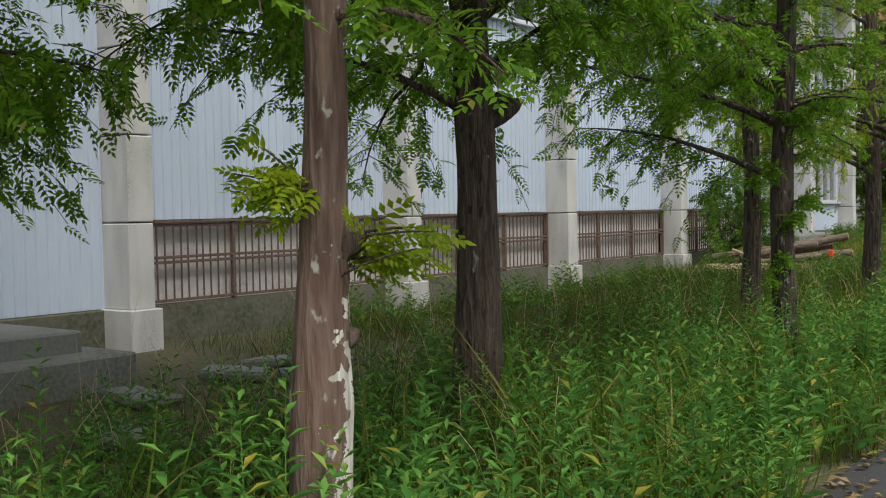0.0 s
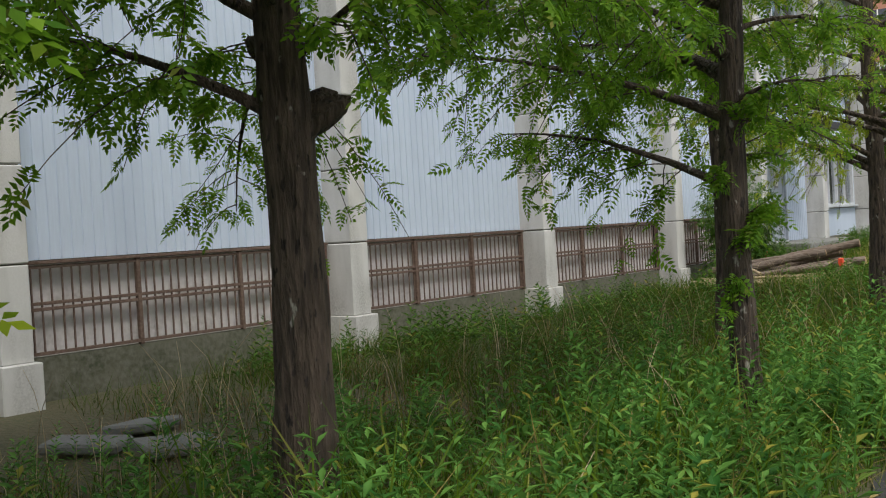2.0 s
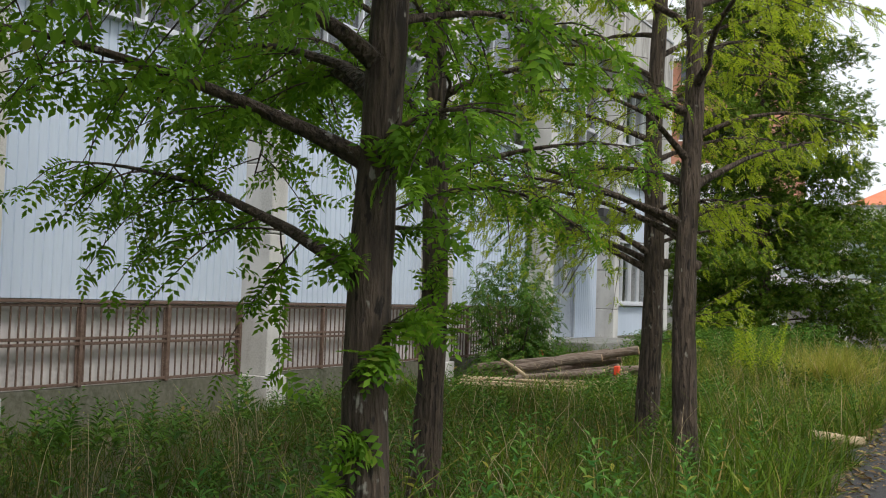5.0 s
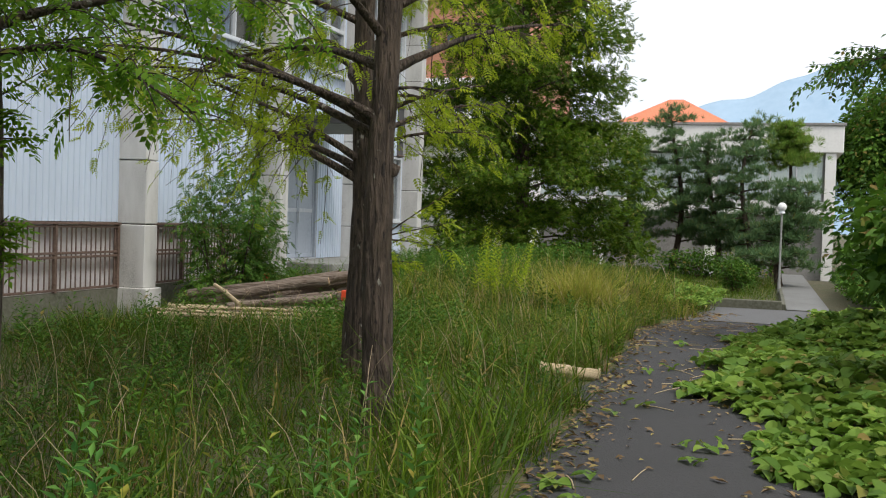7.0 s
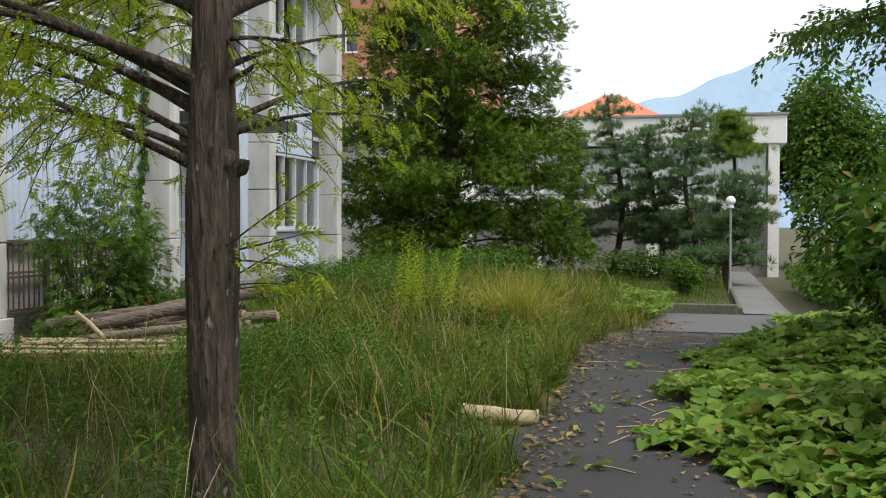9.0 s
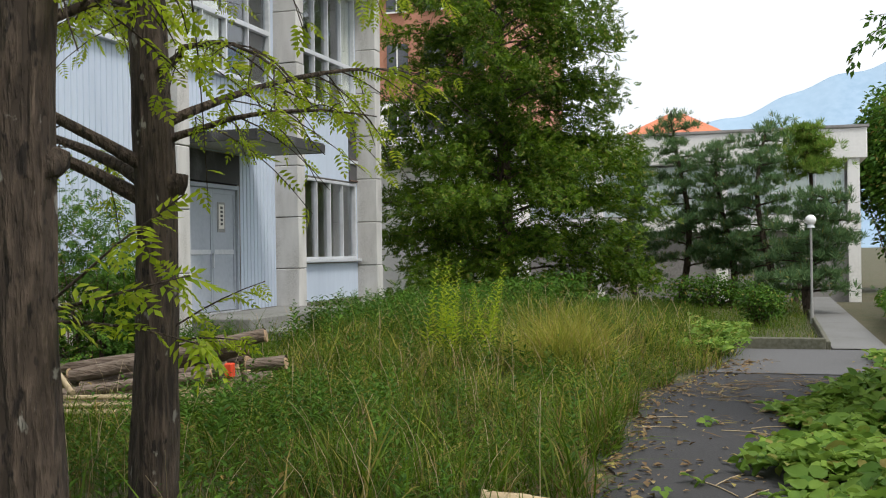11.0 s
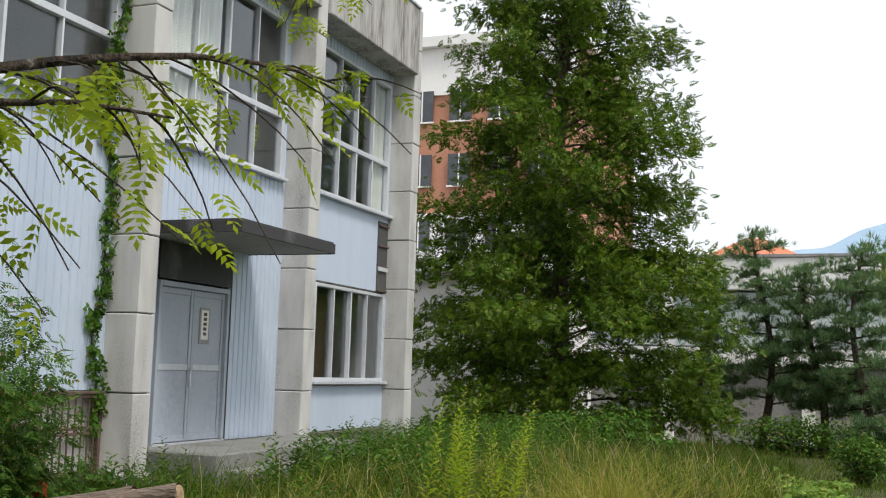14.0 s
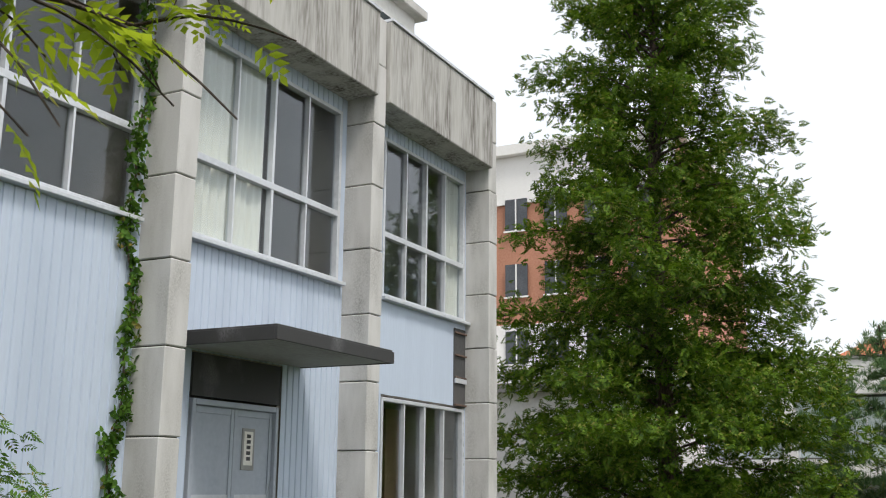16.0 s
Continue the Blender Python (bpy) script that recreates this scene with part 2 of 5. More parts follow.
M_BUSH = leaf_mat("bush_leaf", (0.026, 0.080, 0.011), (0.130, 0.260, 0.028), dry=(0.30, 0.20, 0.06), dry_share=0.03, glow=0.24)
M_LITTER = leaf_mat("fallen_leaf", (0.15, 0.095, 0.045), (0.32, 0.22, 0.11), dry=(0.42, 0.36, 0.10), dry_share=0.2, glow=0.1)


# ---- mesh helpers ----
def box(bm, x0, x1, y0, y1, z0, z1):
    v = [bm.verts.new(p) for p in ((x0, y0, z0), (x1, y0, z0), (x1, y1, z0), (x0, y1, z0), (x0, y0, z1), (x1, y0, z1), (x1, y1, z1), (x0, y1, z1))]
    for f in ((3, 2, 1, 0), (4, 5, 6, 7), (0, 1, 5, 4), (1, 2, 6, 5), (2, 3, 7, 6), (3, 0, 4, 7)):
        bm.faces.new([v[i] for i in f])
    return bm


def boxes(*rows, bevel=0.0):
    bm = bmesh.new()
    for r in rows:
        box(bm, *r)
    if bevel:
        bmesh.ops.bevel(bm, geom=bm.edges[:], offset=bevel, segments=1, affect="EDGES")
    return bm


def part(name, bm, material, parent=None, label=""):
    me = bpy.data.meshes.new(name)
    bm.to_mesh(me)
    bm.free()
    me.materials.append(material)
    ob = new(name, me)
    if parent:
        ob.parent = parent
    return tagged(ob, label)


def np_part(name, verts, faces, material, parent=None, smooth=False):
    """One mesh from arrays: verts (n, 3), faces (m, 3) or (m, 4)."""
    me = bpy.data.meshes.new(name)
    verts, faces = np.asarray(verts, dtype=np.float32), np.asarray(faces, dtype=np.int32)
    m, k = faces.shape
    me.vertices.add(len(verts))
    me.vertices.foreach_set("co", verts.ravel())
    me.loops.add(m * k)
    me.loops.foreach_set("vertex_index", faces.ravel())
    me.polygons.add(m)
    me.polygons.foreach_set("loop_start", np.arange(0, m * k, k, dtype=np.int32))
    if smooth:
        me.polygons.foreach_set("use_smooth", np.ones(m, dtype=bool))
    me.update(calc_edges=True)
    me.materials.append(material)
    ob = new(name, me)
    if parent:
        ob.parent = parent
    return ob


def empty(name, label, category, group="", kind=""):
    return tagged(new(name), label, category, group, kind)


rng = np.random.default_rng(7)


def turns(yaw, pitch, roll):
    """Rotation matrices (n, 3, 3): roll about y, pitch about x, then yaw about z."""
    cy, sy, cp, sp, cr, sr = np.cos(yaw), np.sin(yaw), np.cos(pitch), np.sin(pitch), np.cos(roll), np.sin(roll)
    o, i = np.zeros_like(yaw), np.ones_like(yaw)
    rz = np.stack([cy, -sy, o, sy, cy, o, o, o, i], -1).reshape(-1, 3, 3)
    rx = np.stack([i, o, o, o, cp, -sp, o, sp, cp], -1).reshape(-1, 3, 3)
    ry = np.stack([cr, o, sr, o, i, o, -sr, o, cr], -1).reshape(-1, 3, 3)
    return rz @ rx @ ry


def spread(template, places, rots, sizes):
    """Copies of a template (verts, faces), turned, sized and placed, as one pair of arrays."""
    tv, tf = template
    v = np.einsum("nij,kj->nki", rots, tv) * np.asarray(sizes)[:, None, None] + np.asarray(places)[:, None, :]
    f = tf[None] + (np.arange(len(places)) * len(tv))[:, None, None]
    return v.reshape(-1, 3), f.reshape(-1, tf.shape[1])


def join(pairs):
    vs, fs, n = [], [], 0
    for v, f in pairs:
        vs.append(v)
        fs.append(np.asarray(f) + n)
        n += len(v)
    return np.concatenate(vs), np.concatenate(fs)


def tube(points, radii, sides=6, wobble=0.0, seed=0):
    """A tapered tube of quads along points."""
    p, r = np.asarray(points, float), np.asarray(radii, float)
    d = np.gradient(p, axis=0)
    d /= np.linalg.norm(d, axis=1)[:, None] + 1e-9
    ref = np.where(np.abs(d[:, 2:3]) > 0.9, [[1.0, 0, 0]], [[0, 0, 1.0]])
    a = np.cross(d, ref)
    a /= np.linalg.norm(a, axis=1)[:, None] + 1e-9
    b = np.cross(d, a)
    g = np.random.default_rng(seed)
    ang = np.linspace(0, 2 * np.pi, sides, endpoint=False)
    rr = r[:, None] * (1 + wobble * (g.random((len(p), sides)) - 0.5) + wobble * 0.8 * np.sin(3 * ang + 1.3 * seed)[None])
    v = p[:, None] + rr[..., None] * (np.cos(ang)[None, :, None] * a[:, None] + np.sin(ang)[None, :, None] * b[:, None])
    n = len(p)
    i, j = np.meshgrid(np.arange(n - 1), np.arange(sides), indexing="ij")
    k = (j + 1) % sides
    f = np.stack([i * sides + j, i * sides + k, (i + 1) * sides + k, (i + 1) * sides + j], -1).reshape(-1, 4)
    return v.reshape(-1, 3), f


def leaflet(base, tip, width, lift=0.0):
    """A four-cornered leaf from base to tip: two triangles folded along the rib."""
    base, tip = np.array(base, float), np.array(tip, float)
    d = tip - base
    s = np.cross(d, (0, 0, 1.0))
    s = s / (np.linalg.norm(s) + 1e-9) * width / 2
    m = base + 0.45 * d + np.array((0, 0, lift))
    return np.array([base, m + s, tip, m - s]), np.array([[0, 1, 2], [0, 2, 3]])


def pinnate(pairs, length, leaf, width, droop):
    """A feathery leaf along +y with pairs of leaflets."""
    out = []
    for i in range(pairs):
        u = (i + 0.7) / pairs
        c = np.array((0, u * length, -droop * u * u))
        k = leaf * (0.65 + 0.7 * math.sin(math.pi * min(1, 0.25 + 0.75 * u)))
        for s in (-1, 1):
            out.append(leaflet(c, c + np.array((s * k * 0.88, k * 0.48, -0.25 * k)), width, 0.1 * k))
    out.append(leaflet((0, length, -droop), (0, length + leaf, -droop * 1.4), width))
    return join(out)


def h_ground(x, y):
    """Height of the ground: flat along the path, a low mound in the grass."""
    s = lambda t: (lambda c: c * c * (3 - 2 * c))(np.clip(t, 0, 1))
    x, y = np.asarray(x, float), np.asarray(y, float)
    left = s((path_left(y) - x) / 1.7) * s((y - 22) / 6) * s((42 - y) / 5)
    dip = s((y - 45) / 10) * -0.3
    return 0.36 * left + dip


def path_left(y):
    """Grassy edge of the asphalt, which swings back towards the crossing."""
    c = np.clip((np.asarray(y, float) - 24) / 5.5, 0, 1)
    return -1.42 - 0.054 * y + 1.15 * c * c * (3 - 2 * c)


# ---- ground, path ----
gx = np.concatenate([[-3000, -600, -120, -40], np.arange(-20, 12, 0.5), [16, 30, 60, 200, 800, 3000]])
gy = np.concatenate([[-3000, -600, -100, -30], np.arange(-12, 62, 0.5), [70, 90, 150, 400, 1200, 3000]])
GX, GY = np.meshgrid(gx, gy)
GZ = h_ground(GX, GY) - 0.012
ni, nj = GX.shape
ii, jj = np.meshgrid(np.arange(ni - 1), np.arange(nj - 1), indexing="ij")
gf = np.stack([ii * nj + jj, ii * nj + jj + 1, (ii + 1) * nj + jj + 1, (ii + 1) * nj + jj], -1).reshape(-1, 4)
ground = np_part("ground", np.stack([GX, GY, GZ], -1).reshape(-1, 3), gf, M_EARTH, smooth=True)
tagged(ground, "dark earth overgrown with grass and weeds", "ground", kind="structure")


def strip(name, ys, left, right, z, mat, label):
    bm = bmesh.new()
    rows = [[bm.verts.new((f(y), y, z + dz)) for f, dz in ((left, -0.05), (left, 0), (right, 0), (right, -0.05))] for y in ys]
    for a, b in zip(rows, rows[1:]):
        for i in range(3):
            bm.faces.new((a[i], a[i + 1], b[i + 1], b[i]))
    return tagged(part(name, bm, mat), label, "path", kind="structure")


wav = lambda y, k: 0.10 * math.sin(1.9 * y + k) + 0.06 * math.sin(4.3 * y + 2 * k)
strip("road", [-8 + 0.25 * i for i in range(142)], lambda y: path_left(y) + wav(y, 1), lambda y: path_left(y) + 3.3, 0.012, M_ASPHALT, "worn dark asphalt path with ragged grassy edges")
strip("road_crossing", [27.3, 28, 29, 30.2, 30.9], lambda y: path_left(y) - 0.15, lambda y: 14, 0.018, M_SIDEROAD, "grey asphalt side road behind the grass")
strip("pavement", [30.95 + i for i in range(0, 20)], lambda y: -0.32, lambda y: 0.55, 0.03, M_PAVE, "narrow concrete footpath between beds")
kerb = empty("kerb", "dark concrete kerb round a planting bed", "kerb", kind="structure")
part("kerb_stone", boxes((-2.6, -0.42, 30.9, 31.05, -0.05, 0.2), bevel=0.015), M_BASE, kerb)
part("kerb_stone", boxes((-0.42, -0.34, 31.06, 42, -0.05, 0.14), bevel=0.015), M_BASE, kerb)

# ---- the factory facade ----
PY = [2.55, 7.5, 12.45, 17.15, 22.1, 26.77, 31.02, 35.2]
XS, XF, PW = -10.3, -9.82, 0.17
ZB, ZG, ZU, ZW, ZT = 0.45, 1.42, 4.85, 7.5, 9.08


def sheet(y0, y1, z0, z1, parent, x=XS, pitch=0.135):
    """Vertical ribbed steel sheet, with shallow grooves."""
    ys = []
    y = y0
    while y < y1 - 0.001:
        for dy, dx in ((0, 0), (0.098, 0), (0.106, -0.016), (0.127, -0.016)):
            if y + dy < y1:
                ys.append((y + dy, dx))
        y += pitch
    ys.append((y1, 0))
    bm = bmesh.new()
    prev = None
    for yy, dx in ys:
        col = (bm.verts.new((x + dx, yy, z0)), bm.verts.new((x + dx, yy, z1)))
        if prev:
            bm.faces.new((prev[0], col[0], col[1], prev[1]))
        prev = col
    return part("sheet_panel", bm, M_SHEET, parent)


facade = empty("wall_facade", "pale blue ribbed steel wall between concrete pilasters", "wall", kind="structure")
# structural wall behind the sheets, with real openings
for i in range(len(PY) - 1):
    a, b = PY[i] - 0.17, PY[i + 1] - 0.17
    low = {0: [(0.45, 4.80)], 5: [(0.70, 4.80)], 6: [(0.45, 1.55), (3.30, 4.72)]}.get(i, [(1.46, 4.80)])
    for z0, z1 in low:
        if i == 0:
            part("wall_core", boxes((XS - 0.25, XS - 0.03, a, 4.0, z0, z1), (XS - 0.25, XS - 0.03, 5.5, b, z0, z1), (XS - 0.25, XS - 0.03, 4.0, 5.5, 2.75, z1)), M_INNER, facade)
        elif i == 5:
            part("wall_core", boxes((XS - 0.25, XS - 0.03, a, 27.62, z0, z1), (XS - 0.25, XS - 0.03, 29.38, b, z0, z1), (XS - 0.25, XS - 0.03, 27.62, 29.38, 2.95, z1)), M_INNER, facade)
        else:
            part("wall_core", boxes((XS - 0.25, XS - 0.03, a, b, z0, z1)), M_INNER, facade)
    part("wall_core", boxes((XS - 0.25, XS - 0.03, a, b, 7.56, 8.9)), M_INNER, facade)
part("wall_core", boxes((XS - 0.25, XS - 0.03, -14, PY[0] - 0.17, -0.1, 9.0)), M_INNER, facade)
sheet(-14, PY[0] - PW, 0.45, 7.8, facade)
part("footing", boxes((XS - 0.3, XS + 0.06, -14, 27.0, -0.2, ZB), (XS - 0.3, XS + 0.06, 27.0, 35.3, -0.2, 0.70), bevel=0.01), M_BASE, facade, "mossy concrete footing")


def pilaster(y, top):
    """Concrete pilaster of cast blocks with open joints, on a wider foot."""
    part("pilaster_foot", boxes((XS - 0.02, XF + 0.07, y - PW - 0.05, y + PW + 0.05, -0.15, 0.46), bevel=0.012), M_CONC, facade)
    z, k = 0.46, 0
    while z < top - 0.02:
        z1 = min(top, z + 0.98)
        s = 0.004 * ((k * 7 + int(y)) % 3 - 1)
        part("pilaster_block", boxes((XS - 0.02, XF + s, y - PW + s, y + PW + s, z, z1 - 0.014), bevel=0.012), M_CONC, facade)
        z, k = z1, k + 1
    part("pilaster_core", boxes((XS - 0.02, XF - 0.03, y - PW + 0.03, y + PW - 0.03, 0.4, top - 0.03)), M_BASE, facade)


for y in PY[:-1]:
    pilaster(y, 9.1)
pilaster(PY[-1], 9.16)

# concrete parapet beam with a metal cap
for i in range(len(PY) - 1):
    a, b = PY[i] + PW + 0.004, PY[i + 1] - PW - 0.004
    part("parapet_beam", boxes((XS - 0.2, XF + 0.08, a, b, 7.72, ZT), bevel=0.015), M_STREAK, facade, "rain-streaked concrete parapet")
    part("parapet_cap", boxes((XS - 0.24, XF + 0.11, a, b, ZT + 0.004, ZT + 0.05)), M_FRAME, facade)
part("parapet_beam", boxes((XS - 0.2, XF + 0.08, -14, PY[0] - PW - 0.004, 7.72, ZT), bevel=0.015), M_STREAK, facade)

win_count = [0]


def window(y0, y1, z0, z1, cols, transom, label, x=XS - 0.05, curtain=()):
    """Aluminium window: outer frame, mullions, transom, sill and separate panes."""
    win_count[0] += 1
    w = empty("window_%d" % win_count[0], label, "window", kind="structure")
    t = 0.06
    part("window_frame", boxes((x - 0.06, x + 0.06, y0, y0 + t, z0, z1), (x - 0.06, x + 0.06, y1 - t, y1, z0, z1), (x - 0.06, x + 0.06, y0 + t, y1 - t, z0, z0 + t), (x - 0.06, x + 0.06, y0 + t, y1 - t, z1 - t, z1), bevel=0.006), M_FRAME, w)
    part("window_sill", boxes((x - 0.03, x + 0.16, y0 - 0.06, y1 + 0.06, z0 - 0.055, z0 - 0.004), bevel=0.006), M_FRAME, w)
    cw = (y1 - y0 - 2 * t) / cols
    for c in range(1, cols):
        k = 0.05 if c == cols // 2 else 0.03
        yy = y0 + t + c * cw
        part("mullion", boxes((x - 0.045, x + 0.05, yy - k / 2, yy + k / 2, z0 + t, z1 - t), bevel=0.004), M_FRAME, w)
    bands = [(z0 + t, z1 - t)]
    if transom:
        part("transom", boxes((x - 0.05, x + 0.055, y0 + t, y1 - t, transom - 0.045, transom + 0.045), bevel=0.005), M_FRAME, w)
        bands = [(z0 + t, transom - 0.045), (transom + 0.045, z1 - t)]
    for c in range(cols):
        for p, q in bands:
            dx = 0.012 * (c % 2)
            g = part("pane", boxes((x - 0.02 - dx, x - 0.012 - dx, y0 + t + c * cw, y0 + t + (c + 1) * cw, p, q)), M_GLASS, w)
            g.visible_shadow = False
    for c0, c1 in curtain:
        cv = tagged(np_part("curtain", *folds(c0, c1, z0 + 0.02, z1 - 0.02, x - 0.085), M_CURTAIN), "cream pleated curtain hanging inside the window", "curtain")
    return w


def folds(y0, y1, z0, z1, x):
    n = max(12, int((y1 - y0) / 0.025))
    ys = np.linspace(y0, y1, n)
    xx = x + 0.035 * np.sin(ys * 42) + 0.015 * np.sin(ys * 17 + 1)
    v = np.concatenate([np.stack([xx, ys, np.full(n, z0)], 1), np.stack([xx, ys, np.full(n, z1)], 1)])
    i = np.arange(n - 1)
    return v, np.stack([i, i + 1, i + 1 + n, i + n], 1)


for i in range(len(PY) - 1):
    a, b = PY[i] + PW, PY[i + 1] - PW
    w0, w1 = a + 0.42, b - 0.12
    if i == 6:
        w0, w1 = 32.0, 34.98
    if i == 5:
        w0, w1 = 27.36, 30.72
    cur = {5: [(27.55, 29.0)], 6: [(34.4, 34.9)]}.get(i, [])
    window(w0, w1, ZU, ZW, 4, 5.88, "aluminium window with four columns of dusty panes", curtain=cur)
    sheet(a, w0 - 0.004, ZU - 0.05, 7.72, facade)
    sheet(w1 + 0.004, b, ZU - 0.05, 7.72, facade)
    sheet(w0, w1, ZW + 0.004, 7.72, facade)
    if i == 0:
        sheet(a, 3.95, 0.46, 4.79, facade)
        sheet(5.56, b, 0.46, 4.79, facade)
        sheet(3.95, 5.56, 2.86, 4.79, facade)
    elif i == 5:
        sheet(a, 27.6, 0.72, 4.79, facade)
        sheet(29.44, b, 0.72, 4.79, facade)
        sheet(27.6, 29.44, 3.48, 4.79, facade)
    elif i == 6:
        sheet(a, b, 3.32, 4.79, facade, pitch=0.5)
        sheet(a, b, 0.72, 1.50, facade, pitch=0.5)
        sheet(a, 32.04, 1.50, 3.32, facade)
        sheet(34.98, b, 1.50, 3.32, facade)
    else:
        sheet(a, b, ZG + 0.04, 4.79, facade)
window(32.06, 34.96, 1.58, 3.28, 4, None, "ground floor aluminium window with dusty panes")


# ---- rusty grilles in front of the low lights ----
def grille(y0, y1):
    g = empty("window_grille", "rusty steel bar grille over the low pale panels", "grille", "grilles along the wall")
    x = XS + 0.05
    part("low_panel", boxes((XS - 0.10, XS - 0.05, y0, y1, ZB, ZG + 0.03)), M_FROST, g, "grimy frosted panel")
    for z in (ZB + 0.02, 0.93, 0.99, ZG - 0.05):
        part("rail", boxes((x - 0.02, x + 0.02, y0 + 0.03, y1 - 0.03, z, z + 0.035), bevel=0.004), M_RUST, g)
    part("top_rail", boxes((x - 0.05, x + 0.04, y0, y1, ZG - 0.005, ZG + 0.03), bevel=0.005), M_RUST, g)
    n = 3
    for k in range(n + 1):
        yy = y0 + 0.04 + (y1 - y0 - 0.08) * k / n
        part("post", boxes((x - 0.025, x + 0.03, yy - 0.025, yy + 0.025, ZB, ZG), bevel=0.004), M_RUST, g)
    bar = None
    k = int((y1 - y0) / 0.115)
    for j in range(1, k):
        yy = y0 + (y1 - y0) * j / k
        if bar is None:
            bar = part("bar", boxes((x - 0.008, x + 0.008, -0.008, 0.008, ZB + 0.03, ZG - 0.03)), M_RUST, g)
            bar.location.y = yy
        else:
            o = new("bar", bar.data)
            o.parent = g
            o.location.y = yy
            o.rotation_euler = (radians(rng.uniform(-0.6, 0.6)), 0, 0)


for i in (1, 2, 3, 4):
    grille(PY[i] + PW + 0.03, PY[i + 1] - PW - 0.03)

# rest of the building shell
shell = empty("wall_shell", "plain concrete side and back walls", "wall", kind="structure")
part("end_wall", boxes((-22, XS - 0.26, 35.1, 35.36, -0.2, 9.0)), M_CONC, shell)
part("back_wall", boxes((-22.3, -22, -14, 35.36, -0.2, 9.0)), M_CONC, shell)
part("near_end_wall", boxes((-22, XS - 0.26, -14, -13.7, -0.2, 9.0)), M_CONC, shell)
part("partition", boxes((-16.2, -16, -13.7, 35.0, 0.7, 8.3)), M_INNER, shell)
for y in (12.4, 26.7, 31.0):
    part("cross_wall", boxes((-16, XS - 0.27, y - 0.06, y + 0.06, 0.7, 8.3)), M_INNER, shell)
for k in range(6):
    part("wood_partition", boxes((-11.7, -11.62, 31.4 + 0.62 * k, 31.94 + 0.62 * k, 0.72, 3.6 - 0.3 * (k % 2)), bevel=0.01), M_TAN, shell)
tagged(part("floor", boxes((-22, XS - 0.26, -13.7, 35.1, 0.5, 0.7), (-22, XS - 0.26, -13.7, 35.1, 4.3, 4.5)), M_INNER), "dusty concrete floor slabs inside", "floor", kind="structure")
tagged(part("ceiling", boxes((-22, XS - 0.21, -14, 35.36, 8.35, 8.6)), M_INNER), "grey concrete roof slab", "ceiling", kind="structure")
pent = empty("roof_housing", "small concrete stair housing on the flat roof", "roof housing")
part("housing_wall", boxes((-14.5, -11.5, 32.8, 35.1, 8.6, 11.1)), M_WHITE, pent)
part("housing_roof", boxes((-14.7, -11.3, 32.6, 35.3, 11.104, 11.3), bevel=0.02), M_CONC, pent)
part("louvre", boxes((-11.5, -11.46, 33.6, 34.6, 10.3, 10.7)), M_DARKGLASS, pent)

# louvred vent beside the end pilaster
vent = empty("wall_vent", "dark broken louvre vent beside the pilaster", "vent")
part("backing", boxes((XS - 0.01, XS + 0.015, 34.56, 35.0, 3.30, 4.70)), M_INK, vent)
for z in (3.32, 3.72, 3.80, 4.2, 4.6):
    part("slat", boxes((XS + 0.02, XS + 0.05, 34.56, 35.0, z, z + (0.10 if z == 3.72 else 0.035)), bevel=0.004), M_RUST if z != 3.72 else M_FRAME, vent)


# ---- doors, canopy, steps ----
def double_door(name, y0, y1, z0, z1, label, notice):
    d = empty(name, label, "door", kind="structure")
    x = XS - 0.06
    part("door_frame", boxes((x - 0.08, x + 0.09, y0, y0 + 0.06, z0, z1), (x - 0.08, x + 0.09, y1 - 0.06, y1, z0, z1), (x - 0.08, x + 0.09, y0 + 0.06, y1 - 0.06, z1 - 0.07, z1), bevel=0.006), M_DOOR, d)
    part("door_sill", boxes((x - 0.08, x + 0.1, y0, y1, z0 - 0.03, z0 - 0.003)), M_FRAME, d)
    m = (y0 + y1) / 2
    for a, b in ((y0 + 0.064, m - 0.004), (m + 0.004, y1 - 0.064)):
        leaf = part("door_leaf", boxes((x - 0.02, x + 0.02, a, b, z0 + 0.01, z1 - 0.074)), M_DOOR, d)
        for z in (z0 + 0.01, z0 + 0.98, z1 - 0.16):
            part("rail", boxes((x + 0.022, x + 0.036, a + 0.062, b - 0.062, z, z + 0.08), bevel=0.004), M_FRAME if z == z0 + 0.98 else M_DOOR, leaf)
        for yy in (a, b - 0.06):
            part("stile", boxes((x + 0.022, x + 0.038, yy, yy + 0.06, z0 + 0.01, z1 - 0.08), bevel=0.004), M_DOOR, leaf)
    part("handle", boxes((x + 0.04, x + 0.085, m - 0.05, m - 0.025, z0 + 0.75, z0 + 1.0), bevel=0.006), M_FRAME, d, "worn metal pull handle")
    if notice:
        n = empty("notice", "white paper notice with faded vertical writing on the door", "notice")
        part("board", boxes((x + 0.024, x + 0.034, m + 0.18, m + 0.44, z0 + 1.36, z0 + 1.88), bevel=0.004), M_SOFFIT, n)
        part("paper", boxes((x + 0.0345, x + 0.037, m + 0.22, m + 0.40, z0 + 1.42, z0 + 1.84)), M_PAPER, n)
        for k in range(5):
            z = z0 + 1.48 + 0.07 * k
            part("writing", boxes((x + 0.0375, x + 0.0385, m + 0.27, m + 0.35, z, z + 0.045)), M_INK, n)
    return d


